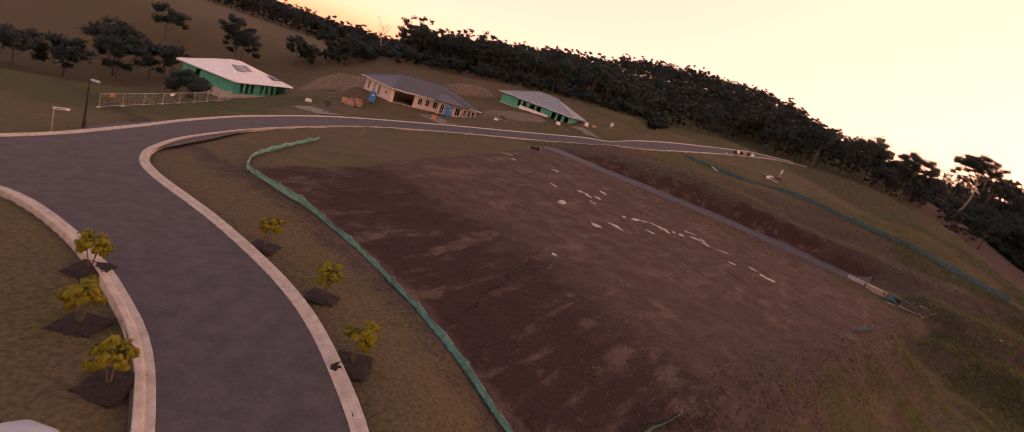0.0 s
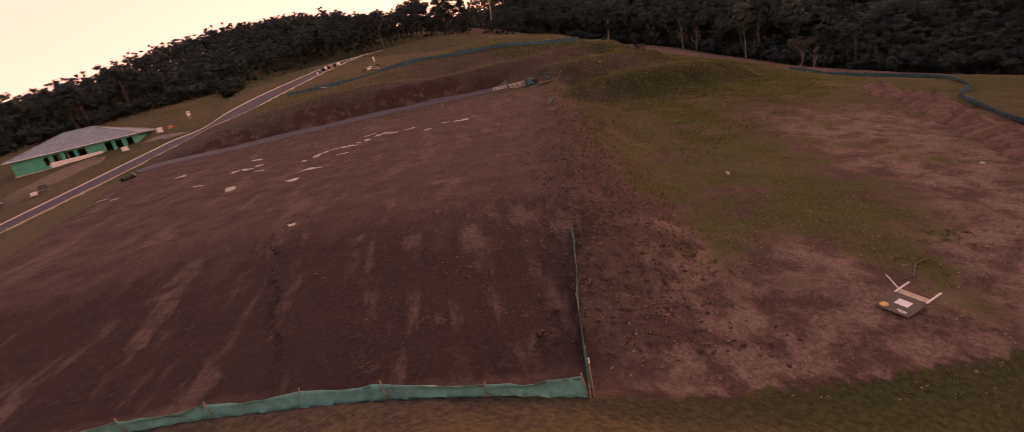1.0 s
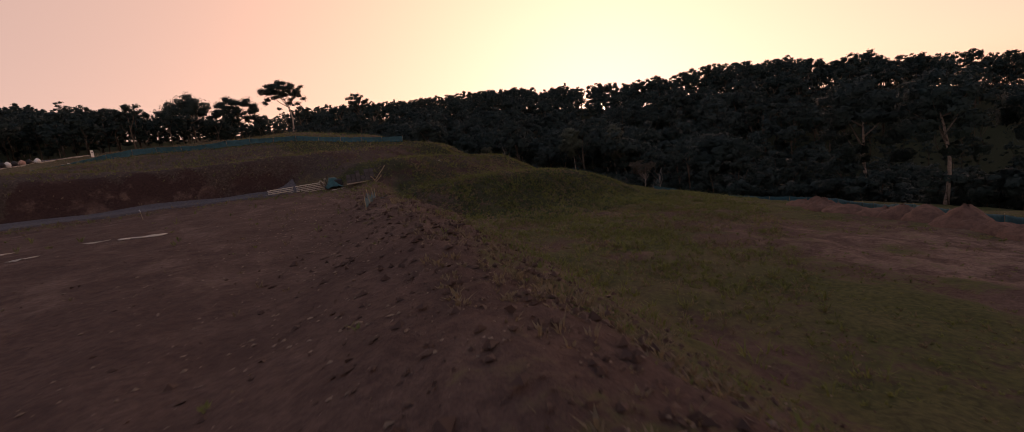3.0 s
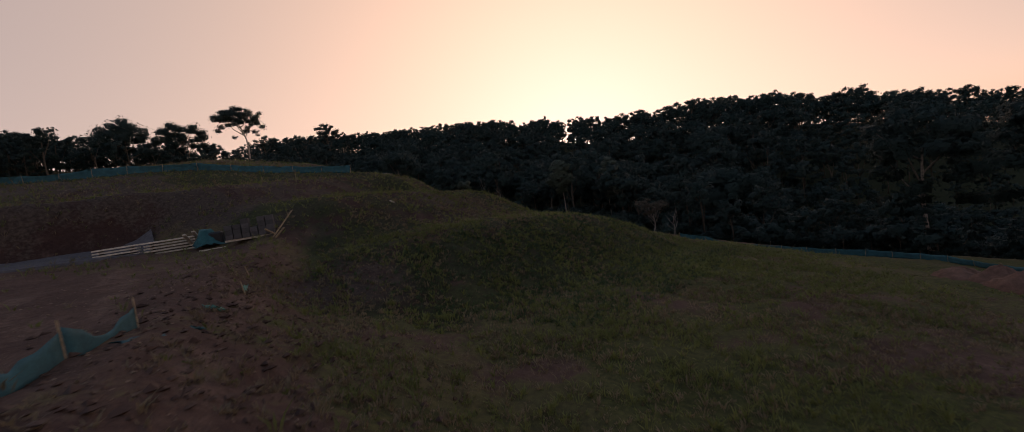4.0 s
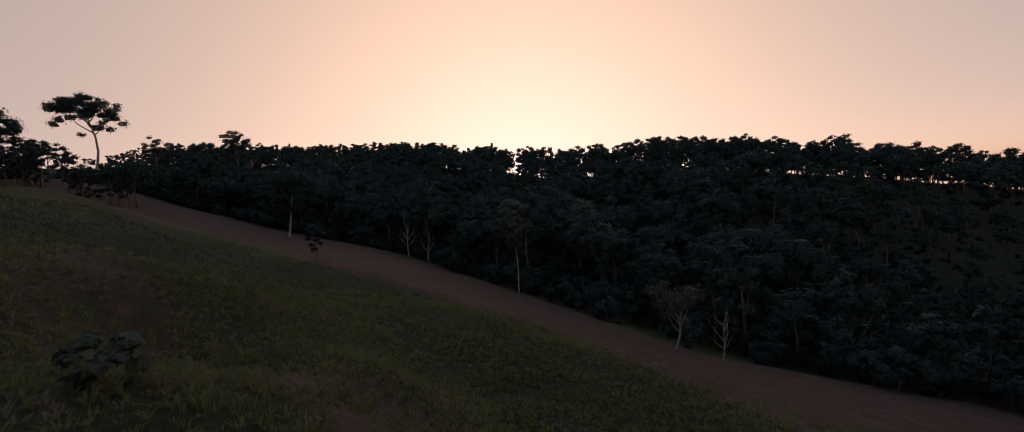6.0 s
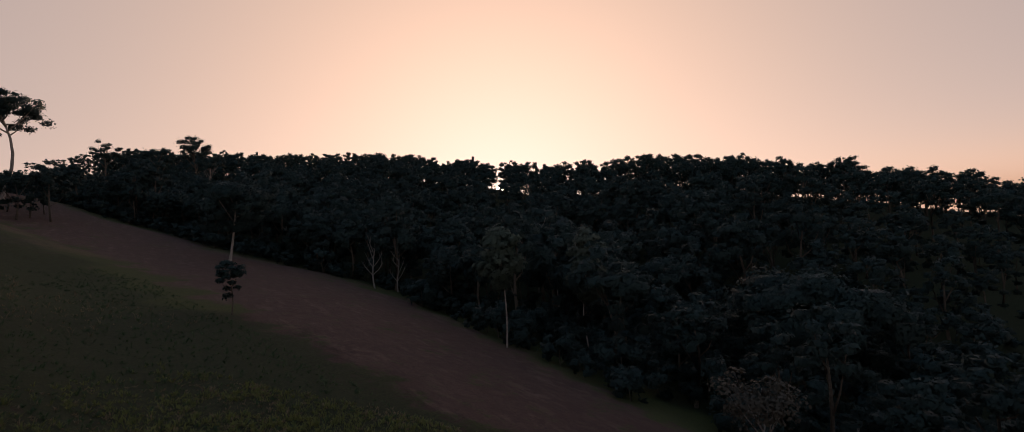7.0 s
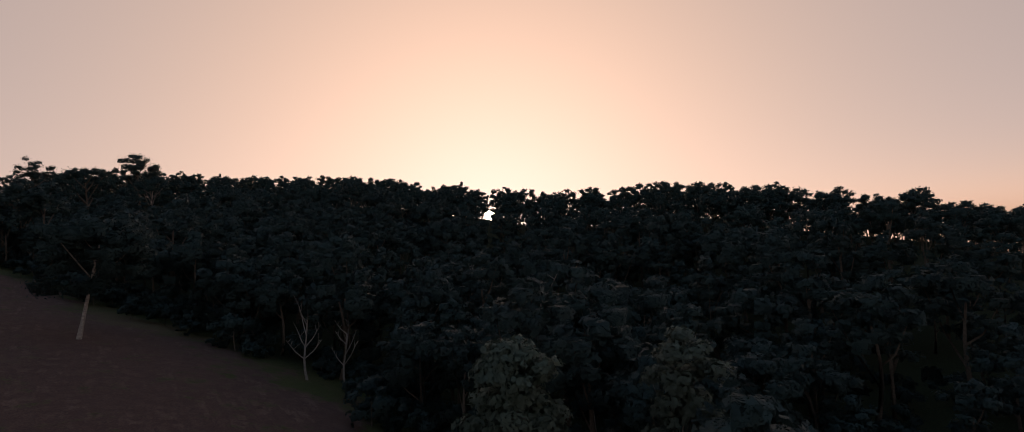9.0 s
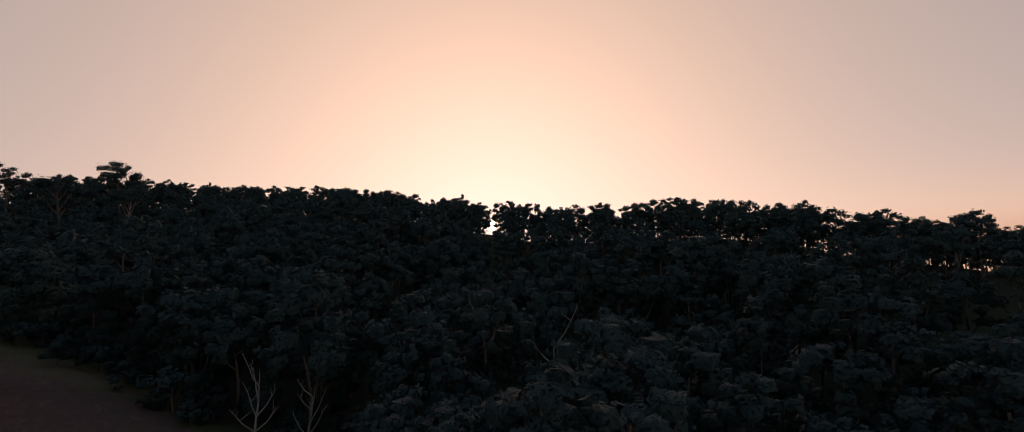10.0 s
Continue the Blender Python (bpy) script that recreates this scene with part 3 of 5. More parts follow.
def leaves(rng, clumps, per, size, core=.9):
    """Leaf sprays round the clumps: (centre, radius) each, as small bent quads over a dense heart."""
    c = np.repeat(np.array([k[0] for k in clumps]), per, 0)
    rad = np.repeat(np.array([k[1] for k in clumps]), per)
    n = len(c)
    d = rng.normal(size=(n, 3))
    d /= np.linalg.norm(d, axis=1)[:, None]
    d[:, 2] = np.where(rng.random(n) < .7, np.abs(d[:, 2]), d[:, 2])
    p = c + d * (rad * (.62 + .46 * rng.random(n)))[:, None] * np.array((1, 1, .72))
    face = d + rng.normal(size=(n, 3)) * .4
    face[:, 2] += .25
    a = np.cross(face, rng.normal(size=(n, 3)))
    a /= np.linalg.norm(a, axis=1)[:, None] + 1e-9
    b = np.cross(face, a)
    b /= np.linalg.norm(b, axis=1)[:, None] + 1e-9
    s = size * (.6 + .8 * rng.random(n))[:, None]
    quad = np.stack([p - a * s, p - b * s * .7, p + a * s * 1.1, p + b * s * .7], 1).reshape(-1, 3)
    round_ = .8 * d + .2 * rng.normal(size=(n, 3)) + 1.3 * (c - np.mean([k[0] for k in clumps], 0)) / (np.std([k[0] for k in clumps], 0) * 2 + .1)
    round_ /= np.linalg.norm(round_, axis=1)[:, None]
    faces, normals = np.arange(4 * n).reshape(-1, 4), np.repeat(round_, 4, 0)
    if core:
        hv, hf = HEART
        m, mid = len(clumps), np.mean([k[0] for k in clumps], 0)
        at, big = np.array([k[0] for k in clumps]), np.array([k[1] for k in clumps])
        v = hv[None] * (1 + .15 * rng.normal(size=(m, 8, 1))) * (big * core)[:, None, None] * (1, 1, .72)
        nr = hv[None] + 1.0 * (at - mid)[:, None] / (np.std(at, 0) * 2 + .1)
        nr = nr / np.linalg.norm(nr, axis=2)[:, :, None]
        faces = np.concatenate([faces, (hf[None] + 8 * np.arange(m)[:, None, None]).reshape(-1, 4) + 4 * n])
        quad, normals = np.concatenate([quad, (at[:, None] + v).reshape(-1, 3)]), np.concatenate([normals, nr.reshape(-1, 3)])
    return quad, faces, normals


def rounded(ob, normals):
    """Lets the leaves of a crown shade as one rounded mass."""
    ob.data.shade_smooth()
    layer = ob.data.attributes.new("custom_normal", "FLOAT_VECTOR", "POINT")
    layer.data.foreach_set("vector", np.asarray(normals, np.float32).ravel())


def tree_shape(seed, height, spread, bare=0.45, clumps=26, per=34, size=.42, lean=0.0, limbs=7, flat=.55, trunk_r=None, puff=(.20, .16), core=.75, column=False):
    """Trunk and crown of a gum tree: bare: share of the height below the crown."""
    rng = np.random.default_rng(seed)
    top = height * (bare + (1 - bare) * .55)
    bend = rng.normal(size=2) * .03 * height
    n = 7
    path = [np.array((lean * height * s + bend[0] * math.sin(2.6 * s), bend[1] * math.sin(3.4 * s), top * s)) for s in np.linspace(0, 1, n)]
    r0 = trunk_r or height * .016
    parts = [tube(path, [r0 * (1.25 if i == 0 else 1 - .75 * i / n) for i in range(n)], 7)]
    cl = []
    for k in range(limbs):
        s = bare + (1 - bare) * .55 * (k + .5) / limbs * .9
        s = min(.98, s / (bare + (1 - bare) * .55) * 1.0)
        i = min(n - 2, int(s * (n - 1)))
        base = path[i] + (path[i + 1] - path[i]) * (s * (n - 1) - i)
        ang = k * 2.4 + rng.random() * .8
        reach = spread * (.55 + .45 * rng.random()) * (1 - .35 * k / limbs)
        tip = base + np.array((math.cos(ang) * reach, math.sin(ang) * reach, (height - base[2]) * (.35 + .35 * rng.random())))
        mid = (base + tip) / 2 + np.array((0, 0, -.06 * height * rng.random()))
        parts.append(tube([base, mid, tip], [r0 * .42, r0 * .3, r0 * .1], 5))
        cl += [tip, (mid + tip) / 2 + rng.normal(size=3) * .4]
    head = path[-1]
    cl = [np.minimum(c, (9e9, 9e9, height * .86)) for c in cl]
    ph = rng.random(3) * 6.283
    while len(cl) < clumps:
        # most clumps lie in the upper shell of the dome, some hang lower
        a, u = rng.random() * 6.283, math.sqrt(rng.random())
        reach = spread * (.86 + .14 * math.sin(2 * a + ph[0]) + .12 * math.sin(5 * a + ph[1]))
        dome = math.sqrt(max(0, 1 - (u * .94) ** 2)) * (.92 + .08 * math.sin(3 * a + ph[2] + 3 * u))
        if column:
            v = rng.random()
            u = math.sqrt(max(.02, 1 - (1.9 * v - .95) ** 2)) * (.55 + .45 * rng.random()) * (.75 + .25 * math.sin(4 * v * math.pi + ph[0]))
            cl.append(np.array((head[0] + math.cos(a) * u * spread, head[1] + math.sin(a) * u * spread, height * (bare + (1 - bare) * (.05 + .9 * v)))))
            continue
        fall = rng.random() ** 2.6 * (.95 - .65 * flat)
        cl.append(np.array((head[0] + math.cos(a) * u * reach, head[1] + math.sin(a) * u * reach, height * (bare + (1 - bare) * max(.04, (.30 + .66 * dome) - fall)))))
    cl = [(c, spread * (puff[0] + puff[1] * rng.random())) for c in cl[:clumps]]
    return parts, leaves(rng, cl, per, size, core)


def tree(name, label, shape, m, bark, leaf, group=""):
    ob = new(name)
    limbs, (cv, cf, cn) = shape
    for k, (tv, tf) in enumerate(limbs):
        mesh_object("limb" if k else "trunk", tv, tf, BARK_GREY if k and bark is BARK else bark, ob, smooth=True)
    rounded(mesh_object("crown", cv, cf, leaf, ob), cn)
    ob.matrix_basis = m
    return tagged(ob, label, "tree", group)


def woods(name, label, places, shapes, leaf, bark, sizes):
    """Many trees in one mesh, past counting."""
    vs, fs, ns, mats, n = [], [], [], [], 0
    rng = np.random.default_rng(len(places))
    at = np.array(places)
    for (x, y), z, s in zip(places, ground(at[:, 0], at[:, 1]) - .3, sizes):
        wood, (cv, cf, cn) = shapes[rng.integers(len(shapes))]
        tv, tf = joined(wood)
        a = rng.random() * 6.283
        rot = np.array(((math.cos(a), -math.sin(a), 0), (math.sin(a), math.cos(a), 0), (0, 0, 1))) * s
        for v, f, k in ((tv, np.array([g if len(g) == 4 else (*g, g[-1]) for g in tf]), 1), (cv, cf, 0)):
            vs.append(v @ rot.T + (x, y, z))
            fs.append(np.asarray(f) + n)
            mats.append(np.full(len(f), k))
            ns.append((cn if k == 0 else (v - v.mean(0)) * (1, 1, .01)) @ (rot.T / s))
            n += len(v)
    ob = mesh_object(name, np.concatenate(vs), np.concatenate(fs), leaf)
    ob.data.materials.append(bark)
    rounded(ob, np.concatenate(ns))
    ob.data.polygons.foreach_set("material_index", np.concatenate(mats).astype(np.int32))
    return tagged(ob, label, "forest", kind="stuff")


def scatter(rng, n, box, keep, gap):
    """Random places in a box that keep() allows, with a gap between them."""
    out = []
    cell = {}
    for _ in range(n * 12):
        if len(out) >= n:
            break
        x, y = rng.uniform(box[0], box[1]), rng.uniform(box[2], box[3])
        k = (int(x // gap), int(y // gap))
        if k in cell or not keep(x, y):
            continue
        cell[k] = 1
        out.append((x, y))
    return out


rng = np.random.default_rng(5)
FAR_SHAPES = [tree_shape(s, 18 + (s % 3) * 3, 5.2 + (s % 2), .15, 14, 11, .72, 0, 2, .3, puff=(.28, .14)) for s in range(6)]
RIDGE_SHAPES = [tree_shape(s + 40, 19 + (s % 4) * 1.5, 5.4 + (s % 3) * .5, .20, 22, 19, .48, 0, 3, .25, puff=(.22, .13)) for s in range(7)]
MID_SHAPES = [tree_shape(s + 20, 16 + (s % 4) * 3, 5.4 + (s % 3) * .8, .22, 21, 21, .50, 0, 3, .35, puff=(.24, .13)) for s in range(8)]
gap = lambda x, y: x > 300 and abs((x - 159.9) * SUN_DIR[1] - (y - 73.4) * SUN_DIR[0]) < 3.6
east = scatter(rng, 860, (70, 360, -130, 340), lambda x, y: -from_line(x, y, EDGE) > 5 and -from_line(x, y, CREEK) < 120 and not gap(x, y) and np.hypot(x - 178, y - 74) > 8 and np.hypot(x - 186, y - 63) > 8, 8.6)
woods("forest", "dark eucalypt forest filling the valley side", east, MID_SHAPES, LEAF, BARK_DARK, [(.68 + .5 * rng.random()) * (.5 + .5 * float(ramp(-50, 40, k[1]))) * (1 - .4 * float(1 - ramp(200, 222, k[0])) * float(1 - ramp(45, 62, k[1]) )) for k in east])
ridge = scatter(rng, 850, (180, 520, -260, 460), lambda x, y: 118 < -from_line(x, y, CREEK) < 240 and not gap(x, y), 7.4)
woods("forest", "eucalypts along the ridge against the bright sky", ridge, RIDGE_SHAPES, LEAF, BARK_DARK, [(.7 + .4 * rng.random()) * (.8 + .2 * float(ramp(-80, 20, k[1]))) for k in ridge])
north = scatter(rng, 1350, (-260, 330, 165, 470), lambda x, y: y > 178 + .12 * x + .75 * max(0, x - 40) and from_line(x, y, CREEK) > 0 and (x > -.21 * y or y > 330), 7.6)
woods("forest", "wooded hill of dark gum trees behind the houses", north, FAR_SHAPES, LEAF, BARK_DARK, [.58 + .2 * rng.random() for _ in north])
under = scatter(rng, 520, (180, 520, -260, 460), lambda x, y: 165 < -from_line(x, y, CREEK) < 235 and not gap(x, y), 6.4)
woods("undergrowth", "low trees filling in under the ridge crowns", under, FAR_SHAPES, LEAF, BARK_DARK, [.46 + .25 * rng.random() for _ in under])
upper = scatter(rng, 340, (120, 345, 205, 345), lambda x, y: (from_line(x, y, CREEK) > 20 or from_line(x, y, CREEK) < -3) and y > 222 - .2 * (x - 120) and np.hypot(x - 222, y - 236) > 12, 7.0)
woods("forest", "belt of gum trees behind the upper end of the track", upper, RIDGE_SHAPES, LEAF, BARK_DARK, [.50 + .25 * rng.random() if k[0] > 150 and k[1] < 290 else .60 + .3 * rng.random() for k in upper])
bm = bmesh.new()
bmesh.ops.create_uvsphere(bm, u_segments=24, v_segments=12, radius=40)
disc_mesh = bpy.data.meshes.new("sun_disc")
bm.to_mesh(disc_mesh)
bm.free()
disc_mesh.materials.append(SUNLIGHT)
disc = new("sun_disc", disc_mesh)
disc.matrix_basis = pose(159.9 + SUN_DIR[0] * 4000, 73.4 + SUN_DIR[1] * 4000, 17.3 + 4000 * math.tan(radians(SUN_UP)))
tagged(disc, "low setting sun behind the wooded ridge", "sun", kind="structure")

# ---- building blocks ----
def box(sx, sy, sz, at=(0, 0, 0), bevel=0.0):
    """A box with its base centre at the place given."""
    bm = bmesh.new()
    bmesh.ops.create_cube(bm, size=1.0, matrix=Matrix.Translation((at[0], at[1], at[2] + sz / 2)) @ Matrix.Diagonal((sx, sy, sz, 1)))
    if bevel:
        bmesh.ops.bevel(bm, geom=bm.edges[:], offset=bevel, segments=1, affect="EDGES")
    bm.verts.ensure_lookup_table()
    v = np.array([p.co[:] for p in bm.verts])
    f = [tuple(p.index for p in face.verts) for face in bm.faces]
    bm.free()
    return v, f


def moved(shape, m):
    v, f = shape
    r, t = np.array(m.to_3x3()), np.array(m.translation)
    return v @ r.T + t, f


def part(name, shapes, mat, parent, label="", smooth=False):
    """One mesh object under a thing or a part."""
    v, f = joined(shapes if isinstance(shapes, list) else [shapes])
    ob = mesh_object(name, v, f, mat, parent, smooth)
    if label:
        tagged(ob, label)
    return ob


def thing(name, label, category, m, group=""):
    ob = new(name)
    ob.matrix_basis = m
    return tagged(ob, label, category, group)


def sheet(grid, thick=0.0):
    """A surface through a grid of points, with thickness."""
    g = np.asarray(grid, float)
    a, b = g.shape[:2]
    v = g.reshape(-1, 3)
    k = np.arange(a * b).reshape(a, b)
    f = [(k[i, j], k[i, j + 1], k[i + 1, j + 1], k[i + 1, j]) for i in range(a - 1) for j in range(b - 1)]
    if thick:
        n = len(v)
        rim = [*((0, j) for j in range(b)), *((i, b - 1) for i in range(1, a)), *((a - 1, j) for j in range(b - 2, -1, -1)), *((i, 0) for i in range(a - 2, 0, -1))]
        d = np.cross(g[0, -1] - g[0, 0], g[-1, 0] - g[0, 0])
        d = d / (np.linalg.norm(d) + 1e-9) * thick
        ids = [k[i, j] for i, j in rim]
        f = f + [tuple(n + q for q in face[::-1]) for face in f] + [(p, n + p, n + q, q) for p, q in zip(ids, ids[1:] + ids[:1])]
        v = np.concatenate([v, v + d])
    return v, [tuple(int(q) for q in face) for face in f]


def gz(x, y):
    return float(ground(x, y))


CLOTH = plain("green_silt_cloth", (0.095, 0.31, 0.26), 0.75, 0, 0.25, 3.0, 0.3)
CLOTH_PALE = plain("faded_silt_cloth", (0.032, 0.145, 0.125), 0.75, 0, 0.25, 3.0, 0.3)
CLOTH_BLUE = plain("blue_green_silt_cloth", (0.028, 0.095, 0.115), 0.75, 0, 0.3, 2.0, 0.3)
STAKE = plain("weathered_stake", (0.30, 0.23, 0.15), 0.85, 0, 0.3, 8.0, 0.3)
TIMBER = plain("pale_timber", (0.50, 0.44, 0.36), 0.8, 0, 0.25, 5.0, 0.3, .15)
WHITE = plain("white_paint", (0.72, 0.69, 0.64), 0.55, 0, 0.12, 4.0)
STEEL = plain("galvanised_steel", (0.45, 0.45, 0.45), 0.45, 0.8, 0.2, 6.0)
BLACK = plain("black_paint", (0.02, 0.02, 0.022), 0.5, 0, 0.2, 5.0)
BLUE = plain("blue_plastic", (0.025, 0.20, 0.42), 0.4, 0, 0.15, 3.0)
GREENWRAP = plain("green_wall_wrap", (0.02, 0.34, 0.25), 0.6, 0, 0.25, 1.5, 0.2)
RENDER = plain("pale_brick_render", (0.55, 0.47, 0.40), 0.85, 0, 0.15, 3.0, 0.2)
ROOF_GREY = plain("grey_sheet_roof", (0.075, 0.08, 0.095), 0.5, 0.1, 0.12, 1.0)
ROOF_WHITE = plain("white_sheet_roof", (0.74, 0.72, 0.68), 0.5, 0.1, 0.08, 1.0)
DRIVE = plain("grey_driveway", (0.17, 0.145, 0.125), 0.9, 0, 0.3, 2.0, 0.3)
ROOF_FOIL = plain("bare_truss_foil_roof", (0.22, 0.25, 0.26), 0.5, 0.2, 0.25, 1.2)
PANE = plain("dark_window_glass", (0.012, 0.014, 0.018), 0.08, 0, 0.2, 1.0)
MULCH = plain("dark_bark_mulch", (0.028, 0.022, 0.020), 0.95, 0, 0.5, 9.0, 0.9)
GRAVEL = plain("dark_grey_gravel", (0.090, 0.083, 0.088), 0.95, 0, 0.3, 4.0, 0.6)
SOIL = plain("reddish_soil_heap", (0.12, 0.066, 0.048), 0.95, 0, 0.4, 2.0, 0.8)
SAND = plain("sandy_fill", (0.15, 0.105, 0.072), 0.95, 0, 0.3, 1.5, 0.6)
BLOCKM = plain("grey_concrete_block", (0.075, 0.073, 0.076), 0.9, 0, 0.2, 4.0, 0.3, .2)
TARP = plain("teal_tarpaulin", (0.020, 0.085, 0.090), 0.6, 0, 0.35, 3.0, 0.4)
YLEAF = leaf_material("young_tree_leaf", (0.10, 0.11, 0.012), (0.34, 0.29, 0.03), (0.16, 0.15, 0.02))
ORANGE = plain("orange_wrap", (0.50, 0.20, 0.09), 0.6, 0, 0.3, 4.0)
PINK = plain("pinkish_brick_pack", (0.42, 0.25, 0.19), 0.85, 0, 0.3, 5.0, 0.3, .2)
DARKBOARD = plain("dark_brown_signboard", (0.075, 0.062, 0.052), 0.6, 0, 0.2, 3.0)
GREYLID = plain("grey_luminaire", (0.30, 0.35, 0.40), 0.45, 0.0, 0.1, 4.0)
PALETWIG = plain("bleached_wood", (0.21, 0.19, 0.165), 0.8, 0, 0.3, 4.0, 0.3)

# ---- strips on the ground ----
strip = ribbon("gravel_strip", spline([(9.8, 90), (22, 89.3), (36, 87.4), (50, 83.6), (60, 79.0), (66, 75.4)], 1.0),
               [(-.6, -.2), (-.4, .14), (1.0, .22), (2.4, .22), (3.9, .22), (4.2, -.2)][::-1], GRAVEL)
tagged(strip, "dark grey compacted gravel strip along the foot of a cut", "gravel", kind="structure")
for a, b, wide in (((-26.3, 86.0), (-33.5, 91.5), 4.5), ((-8.2, 100.5), (-14.0, 108.5), 4.0), ((24.5, 126.5), (20.5, 134.5), 4.0)):
    drive = ribbon("driveway", spline([a, ((a[0] + b[0]) / 2, (a[1] + b[1]) / 2), b], 1.0), [(k, .05 if abs(k) < wide / 2 - .01 else -.2) for k in (-wide / 2, -wide / 2 + .02, 0, wide / 2 - .02, wide / 2)][::-1], DRIVE)
    tagged(drive, "pale concrete driveway crossing between kerb and building site", "driveway", kind="structure")


# ---- silt fences ----
def silt_fence(label, line, high, cloth, gap=2.6, sag=.12, seed=1, droop=0.0):
    """Cloth hung in bays between stakes."""
    rng = np.random.default_rng(seed)
    pts = spline(line, .5)
    run = np.concatenate([[0], np.cumsum(np.linalg.norm(np.diff(pts, axis=0), axis=1))])
    bays = max(1, int(run[-1] / gap))
    ob = thing("silt_fence", label, "silt fence", pose(0, 0, 0))
    at = np.linspace(0, run[-1], bays + 1)
    tops = high * (1 + .12 * rng.normal(size=bays + 1))
    lean = .10 * rng.normal(size=(bays + 1, 2))
    for k in range(bays + 1):
        x, y = (np.interp(at[k], run, pts[:, c]) for c in (0, 1))
        foot, head = np.array((x, y, gz(x, y) - .2)), np.array((x + lean[k, 0], y + lean[k, 1], gz(x, y) + tops[k] + .06))
        part("post", tube([foot, (foot + head) / 2, head], [.028, .026, .022], 5), STAKE, ob)
    for k in range(bays):
        n = 9
        grid = []
        for i in range(n):
            s = i / (n - 1)
            x, y = (np.interp(at[k] + (at[k + 1] - at[k]) * s, run, pts[:, c]) for c in (0, 1))
            z, t = gz(x, y), tops[k] * (1 - s) + tops[k + 1] * s
            low = math.sin(math.pi * s) * sag * (.6 + .8 * rng.random())
            l = lean[k] * (1 - s) + lean[k + 1] * s
            col = []
            for j in range(5):
                h = j / 4
                belly = .10 * math.sin(math.pi * h) * math.sin(math.pi * s) + .03 * rng.normal() * (0 < s < 1)
                col.append((x + l[0] * h + belly, y + l[1] * h + belly * .6, z - .05 + (t - low - droop * s) * h))
            grid.append(col)
        part("fabric", sheet(grid, .012), cloth, ob, smooth=True)
    return ob


silt_fence("pale teal silt fence cloth strung along the earth pad", [(6.6, 17.0), (4.3, 19.0), (1.8, 22.4), (-.7, 25.5), (-2.2, 27.1), (-4.5, 29.6), (-7.6, 32.1), (-10.6, 34.1), (-13.4, 35.7), (-16.2, 37.7), (-17.6, 39.9), (-18.7, 43.3), (-18.8, 48.5), (-18.4, 58.0)], .56, CLOTH, 2.7, .10, 3)
silt_fence("faded green silt fence cloth at the corner of the pad", [(6.6, 17.0), (8.6, 18.8), (10.6, 20.4), (13.2, 22.4), (15.5, 24.3)], .52, CLOTH_PALE, 2.6, .16, 4)
silt_fence("blue-green silt fence along the top of the bank", BANK_FENCE, .95, CLOTH_BLUE, 3.2, .08, 5)
silt_fence("dark blue silt fence at the edge of the low pad", [(113.8, 43.6), (114.2, 38.0), (115.0, 31.0), (112.5, 23), (104, 17), (90, 14.5), (76, 14.5), (64, 11), (54, 7.0), (42, 3.0), (34, 0.5), (22, -5)], .75, CLOTH_BLUE, 3.0, .08, 6)
silt_fence("torn and sagging silt fence at the pad edge", [(43.0, 47.9), (45.6, 49.6), (47.6, 51.0), (49.6, 52.4)], .75, CLOTH_BLUE, 2.3, .3, 7, .1)
silt_fence("loose ripped end of a silt fence", [(55.6, 56.0), (58.6, 59.0)], .6, CLOTH_PALE, 2.2, .25, 8, .45)


# ---- street trees ----
def young_tree(seed, x, y, high):
    rng = np.random.default_rng(seed)
    ob = thing("young_tree", "young street tree with yellow-green leaves in bark mulch", "tree", pose(x, y, gz(x, y), 0, 0, seed * 50), "young street trees")
    parts, cl = [], []
    for k in range(4):
        a = k * 1.7 + rng.random()
        tip = np.array((math.cos(a) * .30, math.sin(a) * .30, high * (.62 + .2 * rng.random())))
        parts.append(tube([(math.cos(a) * .04, math.sin(a) * .04, -.1), tip * (.5, .5, .55), tip], [.028, .02, .008], 5))
        cl += [tip, tip * (1.5, 1.5, .85)]
    for _ in range(14):
        a, r, z = rng.random() * 6.28, .55 * math.sqrt(rng.random()), rng.random()
        cl.append(np.array((math.cos(a) * r, math.sin(a) * r, high * (.48 + .5 * z))))
    part("trunk", parts, BARK_DARK, ob)
    v, f, nr = leaves(rng, [(c, .17 + .08 * rng.random()) for c in cl], 26, .075)
    rounded(part("crown", (v, [tuple(q) for q in f.tolist()]), YLEAF, ob), nr)
    return ob


def mulch_bed(seed, x, y):
    rng = np.random.default_rng(seed)
    g = [[(x + (i - 4) * .19 + .03 * rng.normal(), y + (j - 4) * .19 + .03 * rng.normal(), gz(x + (i - 4) * .19, y + (j - 4) * .19) + (.07 + .03 * rng.random() if 0 < i < 8 and 0 < j < 8 else -.06)) for j in range(9)] for i in range(9)]
    v, f = sheet(g)
    bed = mesh_object("mulch_bed", v, f, MULCH)
    tagged(bed, "square bed of dark bark mulch round a young tree", "mulch bed", "mulch beds")


for k, (x, y, h) in enumerate(((-9.3, 25.2, 1.75), (-4.8, 21.6, 1.75), (-2.0, 17.0, 1.9), (-13.7, 19.1, 1.6), (-11.3, 15.6, 1.8), (-8.5, 13.2, 1.7))):
    young_tree(k + 1, x, y, h)
    mulch_bed(k + 1, x, y)


